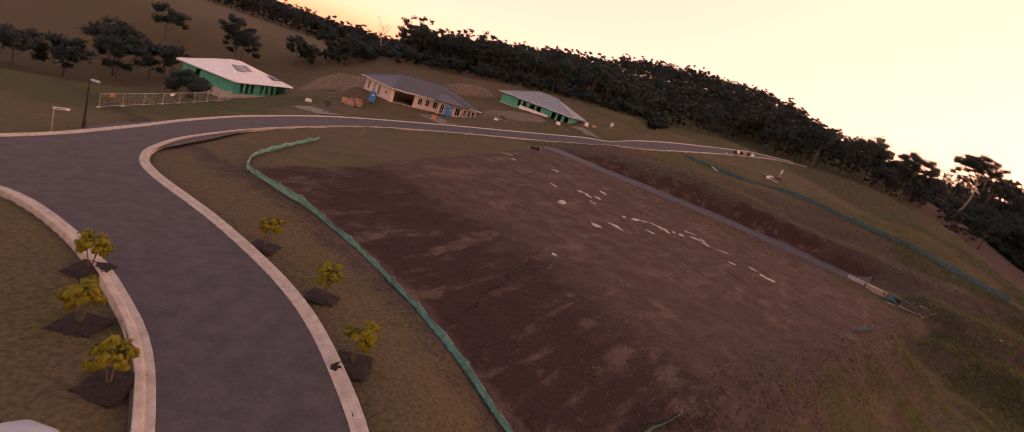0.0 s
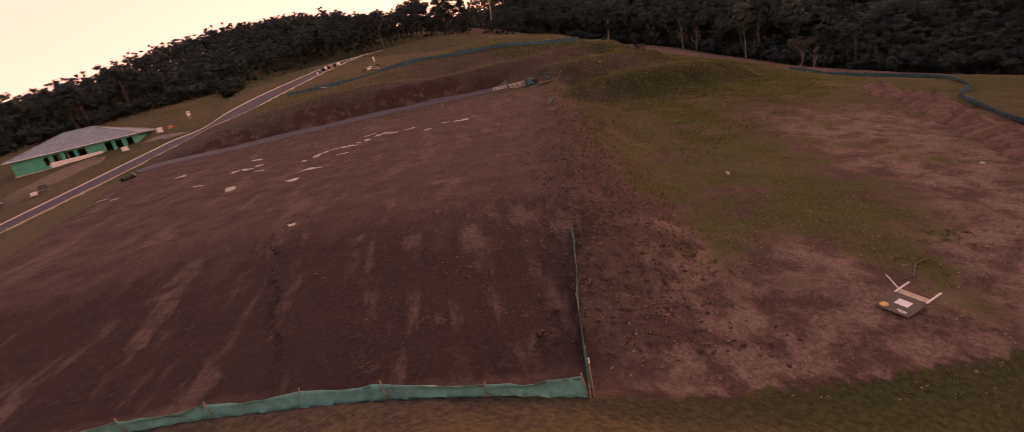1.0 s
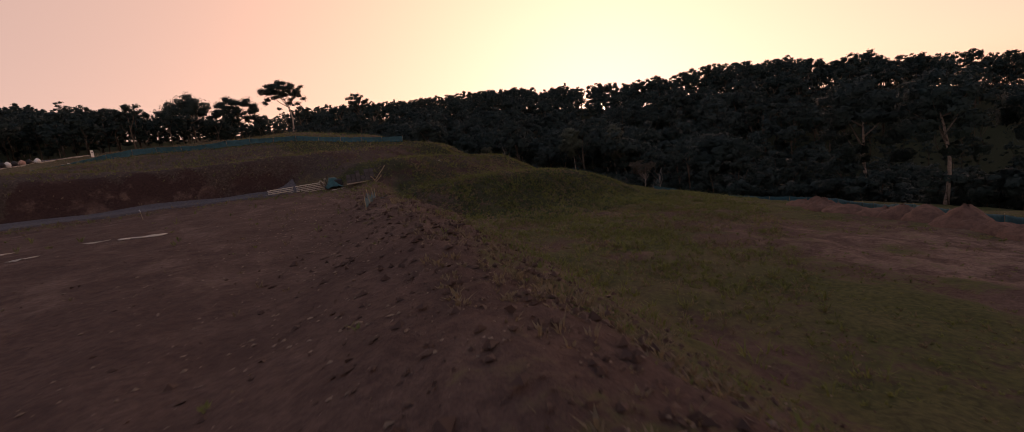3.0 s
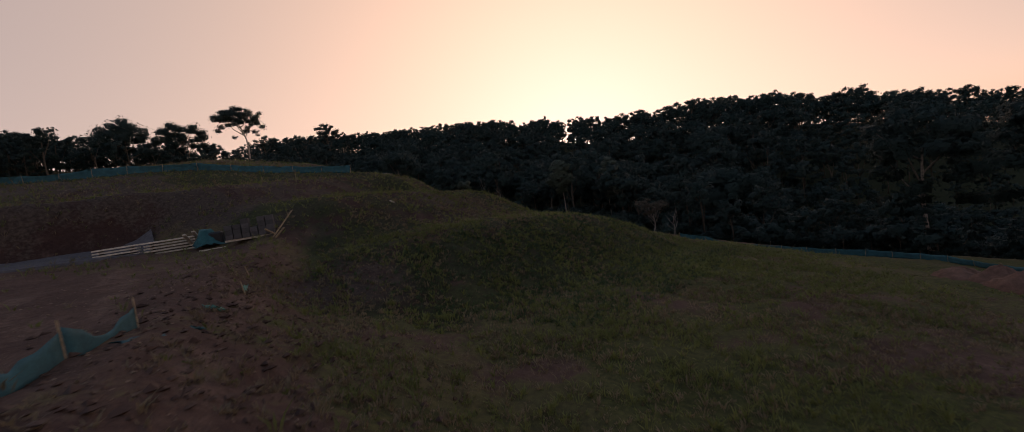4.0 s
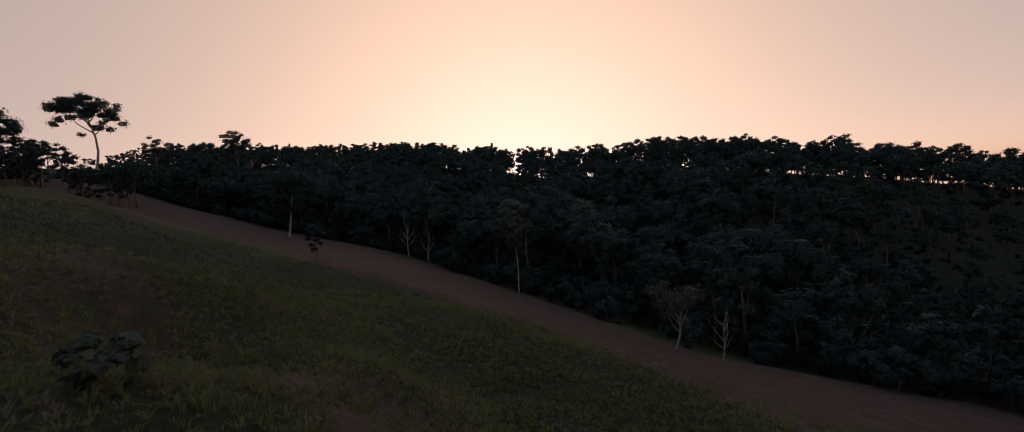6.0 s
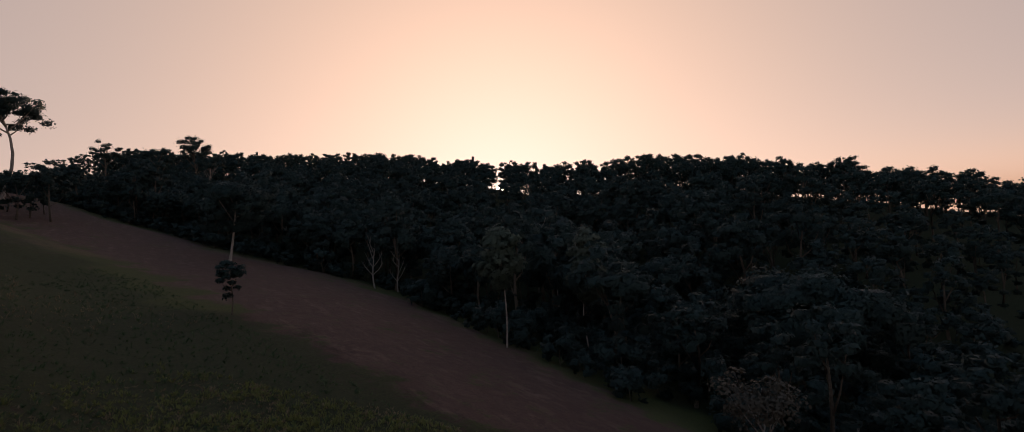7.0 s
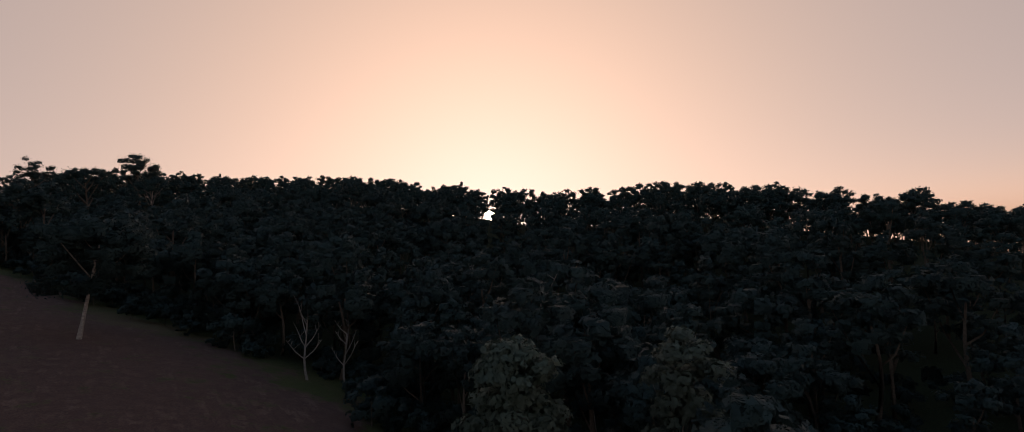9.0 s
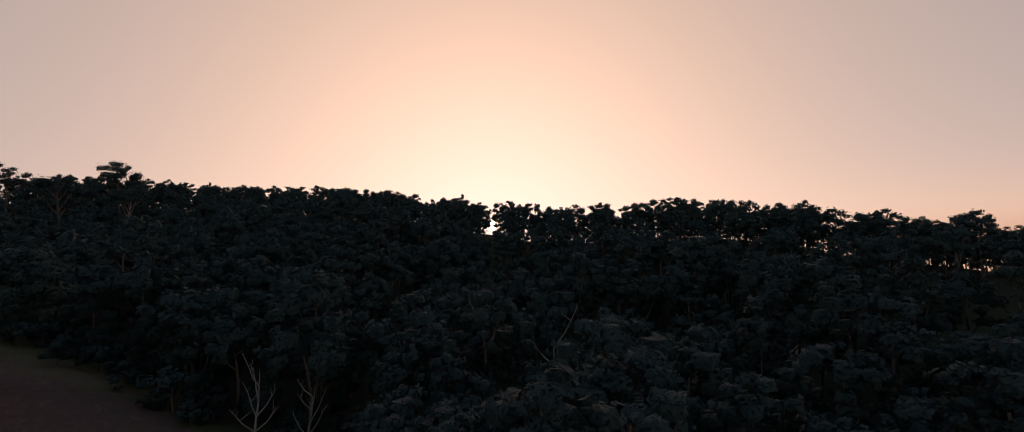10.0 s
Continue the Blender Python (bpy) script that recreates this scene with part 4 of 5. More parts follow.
# ---- street furniture ----
def street_lamp(x, y, high, turn, head=.7, label="dark steel street lamp with a short arm"):
    ob = thing("street_lamp", label, "street lamp", pose(x, y, gz(x, y), 0, 0, turn))
    part("base", tube([(0, 0, -.2), (0, 0, .55), (0, 0, .6)], [.14, .13, .08], 10), BLACK, ob)
    part("pole", tube([(0, 0, .5), (0, 0, high * .6), (0, 0, high)], [.085, .065, .045], 8), BLACK, ob)
    part("arm", tube([(0, 0, high), (head * .25, 0, high + .06), (head * .6, 0, high + .08)], [.04, .035, .03], 6), BLACK, ob)
    lum = part("luminaire", [moved((tube([(-1, 0, 0), (-.85, 0, 0), (-.4, 0, 0), (.3, 0, 0), (.8, 0, 0), (1, 0, 0)], [.05, .5, .85, .9, .6, .05], 14)), pose(head * .9, 0, high + .10) @ Matrix.Diagonal((head * .6, head * .42, head * .14, 1)))], GREYLID, ob, "grey rounded luminaire", True)
    part("photocell", [tube([(head * .95, 0, high + .10 + head * .10), (head * .95, 0, high + .12 + head * .19)], [head * .13, head * .12], 12), tube([(head * .95, 0, high + .12 + head * .19), (head * .95, 0, high + .121 + head * .19)], [head * .12, .001], 12)], BLACK, lum)
    part("sensor_window", [tube([(head * .97, 0, high + .13 + head * .19), (head * .97, 0, high + .135 + head * .19)], [head * .05, .001], 10)], WHITE, lum)
    return ob


street_lamp(-31.6, 41.5, 4.0, -20, .7)
street_lamp(-3.75, 3.9, 8.1, -35, 1.0, "tall street lamp with a grey luminaire and photocell")
ob = thing("street_sign", "white street name blade on a thin steel post", "street sign", pose(-31.2, 38.0, gz(-31.2, 38.0), 0, 0, 55))
part("post", tube([(0, 0, -.2), (0, 0, 1.9)], [.035, .035], 8), STEEL, ob)
part("blade", box(1.0, .03, .18, (.42, 0, 1.72), .006), WHITE, ob)
part("lettering", box(.6, .004, .07, (.42, -.018, 1.775)), BLACK, ob, "dark bar of lettering")


def mesh_fence(a, b):
    """A line of wire fence panels on concrete feet."""
    n = 8
    for k in range(n):
        p, q = (np.array(a) + (np.array(b) - np.array(a)) * s for s in (k / n, (k + 1) / n))
        z0, z1 = gz(*p), gz(*q)
        ob = thing("fence_panel", "temporary wire mesh fence panel on concrete feet", "fence panel", pose(0, 0, 0), "temporary fence panels")
        P, Q = np.array((*p, z0)), np.array((*q, z1))
        up = np.array((0, 0, 1.45))
        s = (Q - P) * .012
        part("frame", [tube([P + s, P + s + up], [.03, .03], 6), tube([Q - s, Q - s + up], [.03, .03], 6), tube([P + s + up, Q - s + up], [.03, .03], 6), tube([P + s + up * .08, Q - s + up * .08], [.03, .03], 6)], STEEL, ob)
        wires = [tube([P + (Q - P) * w + up * .08, P + (Q - P) * w + up], [.006, .006], 3) for w in np.linspace(.04, .96, 24)]
        wires += [tube([P + s + up * h, Q - s + up * h], [.006, .006], 3) for h in np.linspace(.2, .9, 6)]
        part("mesh", wires, STEEL, ob)
        part("foot", moved(box(.25, .7, .14, (0, 0, 0), .03), pose(P[0], P[1], P[2] - .02, 0, 0, 20)), CONCRETE, ob)
        if k in (0, 3):
            m = (P + Q) / 2 + up * .72
            part("notice", moved(box(.9, .03, .35, (0, 0, 0), .01), pose(*m, 0, 0, math.degrees(math.atan2(Q[1] - P[1], Q[0] - P[0])))), WHITE if k else ORANGE, ob, "small warning notice")


mesh_fence((-38.8, 52.6), (-41.8, 84.0))


# ---- houses ----
def wall_with(openings, length, high, thick=.22):
    """A wall along x with its openings cut right through: (x0, x1, z0, z1)."""
    out, x = [], 0.0
    for x0, x1, z0, z1 in sorted(openings):
        if x0 > x:
            out.append(box(x0 - x, thick, high, ((x + x0) / 2, thick / 2, 0)))
        if z0 > 0:
            out.append(box(x1 - x0, thick, z0, ((x0 + x1) / 2, thick / 2, 0)))
        if z1 < high:
            out.append(box(x1 - x0, thick, high - z1, ((x0 + x1) / 2, thick / 2, z1)))
        x = x1
    if x < length:
        out.append(box(length - x, thick, high, ((x + length) / 2, thick / 2, 0)))
    return out


def window_in(parent, x0, x1, z0, z1, frame_mat, m):
    win = part("window", [moved(s, m) for s in (box(.07, .10, z1 - z0, (x0 + .035, .08, z0)), box(.07, .10, z1 - z0, (x1 - .035, .08, z0)), box(x1 - x0 - .14, .10, .07, ((x0 + x1) / 2, .08, z0)), box(x1 - x0 - .14, .10, .07, ((x0 + x1) / 2, .08, z1 - .07)), box(.05, .09, z1 - z0 - .14, ((x0 + x1) / 2, .08, z0 + .07)))], frame_mat, parent)
    part("pane", moved(box(x1 - x0 - .15, .015, z1 - z0 - .15, ((x0 + x1) / 2, .11, z0 + .075)), m), PANE, win)


def hip_roof(length, deep, z, over, rise, ridge0, ridge1):
    """A hipped roof with eaves of some thickness."""
    x0, x1, y0, y1 = -over, length + over, -over, deep + over
    e = [(x0, y0, z), (x1, y0, z), (x1, y1, z), (x0, y1, z)]
    r = [(ridge0, deep / 2, z + rise), (ridge1, deep / 2, z + rise)]
    low = [(a, b, c - .2) for a, b, c in e]
    v = np.array(e + r + low)
    f = [(0, 1, 5, 4), (1, 2, 5), (2, 3, 4, 5), (3, 0, 4), (6, 7, 1, 0), (7, 8, 2, 1), (8, 9, 3, 2), (9, 6, 0, 3), (9, 8, 7, 6)]
    return v, f


def roof_ribs(v, rows=26):
    """Ridge and hip cappings of a hipped roof."""
    caps = [(v[4], v[5]), (v[0], v[4]), (v[3], v[4]), (v[1], v[5]), (v[2], v[5])]
    return [tube([np.array(a) + (0, 0, .03), np.array(b) + (0, 0, .03)], [.11, .11], 5) for a, b in caps]


def sheet_seams(v, gap=.75):
    """Standing seams of the front slope."""
    out = []
    x = v[0][0] + gap
    while x < v[1][0] - .3:
        s = 1.0
        if x < v[4][0]:
            s = (x - v[0][0]) / (v[4][0] - v[0][0])
        elif x > v[5][0]:
            s = (v[1][0] - x) / (v[1][0] - v[5][0])
        a = np.array((x, v[0][1], v[0][2] + .02))
        b = np.array((x, v[0][1] + (v[4][1] - v[0][1]) * s, v[0][2] + (v[4][2] - v[0][2]) * s + .02))
        out.append(tube([a, b], [.03, .03], 3))
        x += gap
    return out


def house(label, corner, along, floor, length, deep, high, wall, front, side, roof_mat, rise, ridge, frame_mat, over=.6):
    """A single-storey house: the front wall runs from the corner along a bearing; the side wall leaves the corner backwards."""
    turn = math.degrees(math.atan2(along[1], along[0]))
    ob = thing("house", label, "house", pose(corner[0], corner[1], floor, 0, 0, turn))
    part("slab", box(length + .3, deep + .3, 1.6, (length / 2, deep / 2, -1.6)), CONCRETE, ob)
    left = pose(0, deep, 0, 0, 0, -90)
    part("wall", wall_with([o[:4] for o in front], length, high), wall, ob)
    part("wall", [moved(s, left @ pose(.0, 0, 0)) for s in wall_with([o[:4] for o in side], deep - .22, high)], wall, ob)
    part("wall", [moved(s, pose(length, .22, 0, 0, 0, 90)) for s in wall_with([], deep - .22, high)], wall, ob)
    part("wall", [moved(s, pose(length - .22, deep, 0, 0, 0, 180)) for s in wall_with([], length - .44, high)], wall, ob)
    for o in front:
        if len(o) > 4:
            window_in(ob, *o[:4], frame_mat, pose(0, 0, 0))
    for o in side:
        if len(o) > 4:
            window_in(ob, *o[:4], frame_mat, left)
    v, f = hip_roof(length, deep, high + .2, over, rise, *ridge)
    roof = part("roof", (v, f), roof_mat, ob)
    part("ridge_capping", roof_ribs(v), roof_mat, roof)
    part("seams", sheet_seams(v), roof_mat, roof)
    part("gutter", [tube([v[0] - (0, .05, .08), v[1] - (0, .05, .08)], [.07, .07], 6), tube([v[0] - (.05, 0, .08), v[3] - (.05, 0, .08)], [.07, .07], 6)], WHITE, roof)
    return ob, v


W1 = lambda a, w=1.0, z0=.7, z1=2.25: (a, a + w, z0, z1, 1)
brick, rv = house("new single-storey house of pale brick under a grey hipped roof", (-22.0, 106.0), (.667, .745), 1.1, 25.5, 9.5, 2.6, RENDER,
              [(.9, 6.2, 0, 2.3), W1(7.3, 1.2), W1(9.4, 1.2), W1(11.6, 1.3), W1(13.9, 1.1, .1, 2.2), W1(16.0, 1.6, .3, 2.2), W1(18.6, 1.6, .3, 2.2), W1(21.3, 1.0), W1(22.7, 1.0), W1(24.1, 1.0)],
              [W1(1.0, .8, .3, 2.2), W1(3.0, .8, .3, 2.2), W1(4.8, .9, .1, 2.2), W1(7.6, .7, 1.0, 1.7)], ROOF_GREY, 3.0, (5.8, 18.5), WHITE, .8)
v2, f2 = hip_roof(8.5, 6.0, 2.92, .6, 1.55, 3.0, 5.5)
part("porch_roof", [moved((v2, f2), pose(11.5, -1.3, 0))], ROOF_GREY, brick)
part("porch_gable", [moved(s, pose(11.5, -1.3, 0)) for s in roof_ribs(v2)], ROOF_GREY, brick)
for x in (12.0, 19.5):
    part("porch_post", box(.35, .35, 2.9, (x, -1.5, 0), .02), RENDER, brick)

frame_house, rv = house("half-built house in green wall wrap under a foil roof", (-.6, 145.4), (.90, -.436), 7.1, 21.5, 12.0, 2.6, GREENWRAP,
              [(5.2, 6.2, .6, 2.2), (6.8, 8.0, .3, 2.3), (8.8, 10.4, .0, 2.3), (11.0, 12.6, .3, 2.3), (15.6, 17.0, 0, 2.3), (17.6, 18.8, .3, 2.3), (19.6, 20.8, .5, 2.3)],
              [(3, 4.2, .6, 2.1), (7, 8.2, .6, 2.1)], ROOF_FOIL, 3.3, (8.0, 13.0), TIMBER, .8)
part("brick_skirt", box(9.0, .14, 1.0, (10.5, -.12, 0)), WHITE, frame_house, "pale unfinished brick skirt")
for k in range(10):
    part("stud", box(.09, .12, 2.5, (4.4 + k * 1.6, .30, 0)), TIMBER, frame_house)

white_house, rv = house("half-built house in green wrap under a broad white roof", (-49.2, 99.8), (.22, .975), -7.0, 15.6, 12.0, 2.4, GREENWRAP,
              [(1.4, 2.3, .2, 2.2), (2.9, 3.8, .2, 2.2), (4.4, 5.3, .2, 2.2), (7.2, 8.1, .2, 2.2), (8.7, 9.6, .2, 2.2), (10.4, 11.4, 0, 2.2), (12.0, 15.0, 0, 2.2)],
              [(3, 4, .6, 2.1)], ROOF_WHITE, 2.6, (4.0, 7.5), TIMBER, .8)
for x, y, w in ((4.2, 6.0, 2.0), (6.8, 6.4, 1.8)):
    part("roof_sheet_gap", moved(box(w, 2.0, .05, (0, 0, 0), .01), pose(x, y - 2.6, 4.35, 20.5, 0, 0)), ROOF_FOIL, white_house, "unsheeted patch of roof")
part("solar_panel", moved(box(2.6, 1.6, .06, (0, 0, 0), .01), pose(12.6, 1.6, 3.55, 18, 0, 0)), PANE, white_house, "dark blue solar panel")


# ---- site clutter ----
def portable_toilet(x, y, turn):
    ob = thing("portable_toilet", "blue plastic portable toilet on a building site", "portable toilet", pose(x, y, gz(x, y), 0, 0, turn), "portable toilets")
    part("cabin", box(1.15, 1.15, 2.05, (0, 0, .12), .05), BLUE, ob)
    part("base", box(1.2, 1.25, .14, (0, 0, 0), .02), BLACK, ob)
    g = [[((i - 3) * .2, (j - 3) * .2, 2.15 + .16 * (1 - ((i - 3) / 3) ** 2)) for j in range(7)] for i in range(7)]
    part("roof", sheet(g, .04), BLUE, ob)
    door = part("door", box(.75, .04, 1.8, (0, -.59, .2), .012), BLUE, ob)
    part("panel", box(.35, .02, .25, (0, -.62, 1.45), .005), WHITE, door, "pale notice")


portable_toilet(-25.0, 104.6, 20)
portable_toilet(-10.4, 112.0, 55)


def heap(name, label, x, y, rx, ry, high, mat, seed, turn=0.0, category="soil heap", group=""):
    rng = np.random.default_rng(seed)
    c, s = math.cos(radians(turn)), math.sin(radians(turn))
    v, f, n, m = [], [], 22, 9
    ph = rng.random(6) * 6.28
    for i in range(m):
        for k in range(n):
            a = 2 * math.pi * k / n
            w = i / (m - 1)
            r = w * (1 + .14 * math.sin(2 * a + ph[0]) + .10 * math.sin(3 * a + ph[1]) + .06 * math.sin(7 * a + ph[2]))
            px, py = r * rx * math.cos(a), r * ry * math.sin(a)
            X, Y = x + c * px - s * py, y + s * px + c * py
            h = high * (1 - w ** 1.5) * (1 + .16 * math.sin(3 * px / rx * 2 + ph[3]) + .14 * math.sin(4 * py / ry + ph[4])) + .07 * high * rng.normal() * (w < .95)
            v.append((X, Y, gz(X, Y) + h - (.15 if i == m - 1 else 0)))
    for i in range(m - 1):
        for k in range(n):
            j = (k + 1) % n
            f.append((i * n + k, (i + 1) * n + k, (i + 1) * n + j, i * n + j))
    ob = mesh_object(name, np.array(v), f, mat, smooth=True)
    return tagged(ob, label, category, group)


rng = np.random.default_rng(77)
for k in range(19):
    s = k / 18
    x, y = 85 + (39 - 85) * s + rng.normal() * .5, 24.2 + (4.5 - 24.2) * s + rng.normal() * .5
    heap("soil_mound", "tipped heap of reddish soil beside the silt fence", x, y, 2.4 + rng.random(), 1.8 + .6 * rng.random(), .75 + .5 * rng.random(), SOIL, k, 25, group="row of tipped soil heaps")
for x, y, rx, ry, h in ((-38, 129, 12, 6, 3.0), (4, 131, 12, 5, .45), (6, 152, 4, 3, 2.4), (-11, 149, 9, 4, 2.6)):
    heap("sand_heap", "broad heap of pale excavated fill behind the building sites", x, y, rx, ry, h, SAND, int(x + 80), 30)

for k, (x, y) in enumerate(((-27.6, 105.4), (-28.8, 106.0), (-27.0, 104.0), (-29.6, 104.9), (-28.4, 103.4), (-30.6, 106.4))):
    ob = thing("brick_pack", "strapped pack of pinkish bricks on a pallet", "brick pack", pose(x, y, gz(x, y), 0, 0, 35 + 9 * k), "brick packs on the verge")
    part("pallet", [box(1.1, .12, .10, (0, o, 0)) for o in (-.4, 0, .4)] + [box(.1, 1.0, .03, (o, 0, .10)) for o in (-.45, -.15, .15, .45)], TIMBER, ob)
    part("bricks", box(1.05, .95, .8 + .1 * (k % 2), (0, 0, .135), .02), PINK if k % 3 else ORANGE, ob)
    part("strap", [box(.03, .97, .005, (o, 0, .95 + .1 * (k % 2) - .005)) for o in (-.3, .3)], BLACK, ob)
for k, (x, y, t) in enumerate(((0.0, 118.8, 0), (1.4, 121.5, 30), (23.5, 138.5, 10), (26, 140, 50), (15.3, 130.5, 20), (-31, 97.5, 0), (-35, 99.0, 60), (-12, 104, 30))):
    ob = thing("building_pallet", "pallet with wrapped building supplies on the verge", "pallet", pose(x, y, gz(x, y), 0, 0, t), "pallets of supplies")
    part("boards", [box(1.2, .11, .022, (0, o, .11)) for o in (-.45, -.22, 0, .22, .45)] + [box(.1, 1.0, .11, (o, 0, 0)) for o in (-.5, 0, .5)], TIMBER, ob)
    part("load", box(.9, .8, .5 + .25 * (k % 3), (0, 0, .134), .04), (WHITE, BLOCKM, WHITE, ORANGE)[k % 4], ob)


# fallen sale board
bz = gz(20.1, 11.6)
ob = thing("fallen_signboard", "fallen dark signboard with two white legs lying on dirt", "signboard", pose(19.5, 11.9, bz + .30, 4, 5, -112))
part("board", box(1.2, 1.5, .05, (0, 0, 0), .01), DARKBOARD, ob)
part("picture", box(.48, .36, .006, (.02, -.05, .052)), WHITE, ob, "pale printed panel")
part("emblem", tube([(-.40, -.52, .05), (-.40, -.52, .058), (-.40, -.52, .059)], [.15, .15, .001], 18), plain("orange_print", (.62, .36, .12), .6), ob, "orange round print")
part("print", [box(.36, .04, .006, (.25, -.52, .052)), box(.26, .03, .006, (.28, -.60, .052))], WHITE, ob, "pale bars of lettering")
part("band", box(1.18, .28, .006, (0, .58, .052)), plain("tan_print", (.45, .34, .25), .6), ob)
for x in (-.56, .56):
    part("leg", box(.06, .9, .05, (x, .85, .056), .01), WHITE, ob)
part("stay", moved(box(.05, 1.2, .04, (0, 0, 0)), pose(-.9, .9, .05, 0, 0, 55)), TIMBER, ob)
ob = thing("branch", "long dead branch lying on the dirt", "branch", pose(0, 0, 0))
pts = [(21.8, 12.4), (22.6, 12.0), (24.0, 12.1), (26.0, 11.3), (28.2, 10.8)]
part("stem", tube([(x, y, gz(x, y) + .05) for x, y in pts], [.05, .045, .04, .03, .015], 5), BARK_DARK, ob)
part("twig", tube([(24.0, 12.1, gz(24, 12.1) + .06), (24.6, 13.0, gz(24.6, 13) + .25)], [.02, .006], 4), BARK_DARK, ob)


# materials at the end of the gravel strip
def stack(x, y, turn, rows, length, n, seed):
    rng = np.random.default_rng(seed)
    ob = thing("timber_stack", "stack of pale sleepers with bearers on bare earth", "timber stack", pose(x, y, gz(x, y) + .02, 0, 0, turn), "timber stacks")
    for j in range(rows):
        for k in range(n):
            part("sleeper", moved(box(length, .2, .10, (0, 0, 0), .012), pose(.06 * rng.normal(), (k - (n - 1) / 2) * .24, j * .19, 0, 0, rng.normal() * 1.2)), TIMBER, ob)
        if j < rows - 1:
            for o in (-.35, .35):
                part("bearer", box(.09, n * .24, .085, (length * o, 0, j * .19 + .102)), BARK_DARK, ob)


stack(64.4, 76.9, -50, 4, 2.5, 3, 1)
stack(66.1, 74.2, -50, 5, 2.9, 3, 2)
for k, (x, y, t, tilt) in enumerate(((66.7, 73.0, 215, 30), (67.1, 72.7, 217, 30))):
    ob = thing("loose_sleeper", "pale sleeper propped against a timber stack", "sleeper", pose(x, y, gz(x, y) + .35, 0, -tilt, t), "propped sleepers")
    part("beam", box(2.4, .22, .10, (0, 0, 0), .012), TIMBER, ob)
ob = thing("loose_sleeper", "pale sleeper lying on bare earth", "sleeper", pose(66.4, 69.9, gz(66.4, 69.9) + .01, 0, 0, -52))
part("beam", box(2.6, .2, .10, (0, 0, 0), .012), TIMBER, ob)
ob = thing("block_pallet", "pallets of grey retaining blocks and bags", "block pallet", pose(67.0, 67.8, gz(67.0, 67.8), 0, 0, -48))
part("pallet", [box(3.0, .14, .12, (0, o, 0)) for o in (-.5, 0, .5)], TIMBER, ob)
rng = np.random.default_rng(9)
for i in range(6):
    for j in range(3):
        for k in range(4 - (i == 3) * 2 - (i < 2)):
            part("block", moved(box(.44, .4, .30, (0, 0, 0), .015), pose(-1.2 + i * .48, -.45 + j * .45, .125 + k * .305, 0, 0, rng.normal() * 2)), BLOCKM, ob)
g = [[(-2.9 + i * .28 + .05 * rng.normal(), -.9 + j * .26 + .05 * rng.normal(), max(.06, 1.35 * math.exp(-((i - 3) / 2.6) ** 2) * math.exp(-((j - 3.2) / 2.2) ** 2) + .08 * rng.normal())) for j in range(8)] for i in range(9)]
tp = thing("tarpaulin", "crumpled teal tarpaulin thrown over a heap of supplies", "tarpaulin", pose(66.9, 71.2, gz(66.9, 71.2), 0, 0, -48))
part("cover", sheet([[(x + 1.8, y, z) for x, y, z in row] for row in g], .015), TARP, tp, smooth=True)
part("heap", box(1.4, 1.0, .9, (.0, 0, .02), .12), BLACK, tp)
for k, (x, y, z, t, tilt, ln) in enumerate(((67.3, 65.5, .7, -50, -48, 2.4), (66.8, 66.0, .3, 20, 20, 1.3), (66.9, 65.4, .25, 90, 35, 1.2))):
    ob = thing("loose_stake", "yellowish timber stake sticking up at odd angles", "stake", pose(x, y, gz(x, y) + z, 0, tilt, t), "tangle of stakes")
    part("beam", box(ln, .10, .09, (0, 0, 0), .01), STAKE, ob)
ob = thing("drain_pipe", "black drain pipe end sticking out of the earth", "pipe", pose(8.8, 86.8, gz(8.8, 86.8) + .15, 0, 0, 25))
part("barrel", [tube([(-1.6, 0, -.1), (0, 0, .12)], [.28, .28], 14), tube([(0, 0, .12), (-.3, 0, .08)], [.24, .24], 14)], BLACK, ob)
part("rim", tube([(-.08, 0, .11), (.03, 0, .125)], [.33, .33], 14), STEEL, ob)

ob = thing("log", "short bleached log lying near the fence end", "log", pose(97.5, 77.6, gz(97.5, 77.6) + .10, 0, 3, -35))
part("stem", tube([(-.9, 0, 0), (-.3, .04, .03), (.4, -.03, .02), (1.0, .05, .0)], [.10, .12, .11, .07], 8), PALETWIG, ob, smooth=True)
part("stub", tube([(.2, 0, .04), (.45, .22, .2)], [.05, .025], 6), PALETWIG, ob)

# pegs
for k, (x, y, h, t) in enumerate(((6.75, 17.0, 1.35, 3), (-6.8, 82.1, 1.5, 3), (-4.0, 85.5, 1.0, 4), (-16.2, 67.6, 1.0, 8), (23.8, 67.4, .9, 4), (37.2, 76.1, .9, 9), (46.4, 71.5, .9, 5), (82.0, 77.3, .9, 8), (140.0, 30.2, 1.1, 3))):
    ob = thing("survey_peg", "thin timber survey peg with a painted tip", "survey peg", pose(x, y, gz(x, y) - .1, t, t / 2, k * 40), "survey pegs")
    part("stake", box(.036, .036, h, (0, 0, 0), .005), STAKE, ob)
    part("tip", box(.042, .042, .16, (0, 0, h - .15), .006), ORANGE if k % 2 else WHITE, ob, "painted tip")

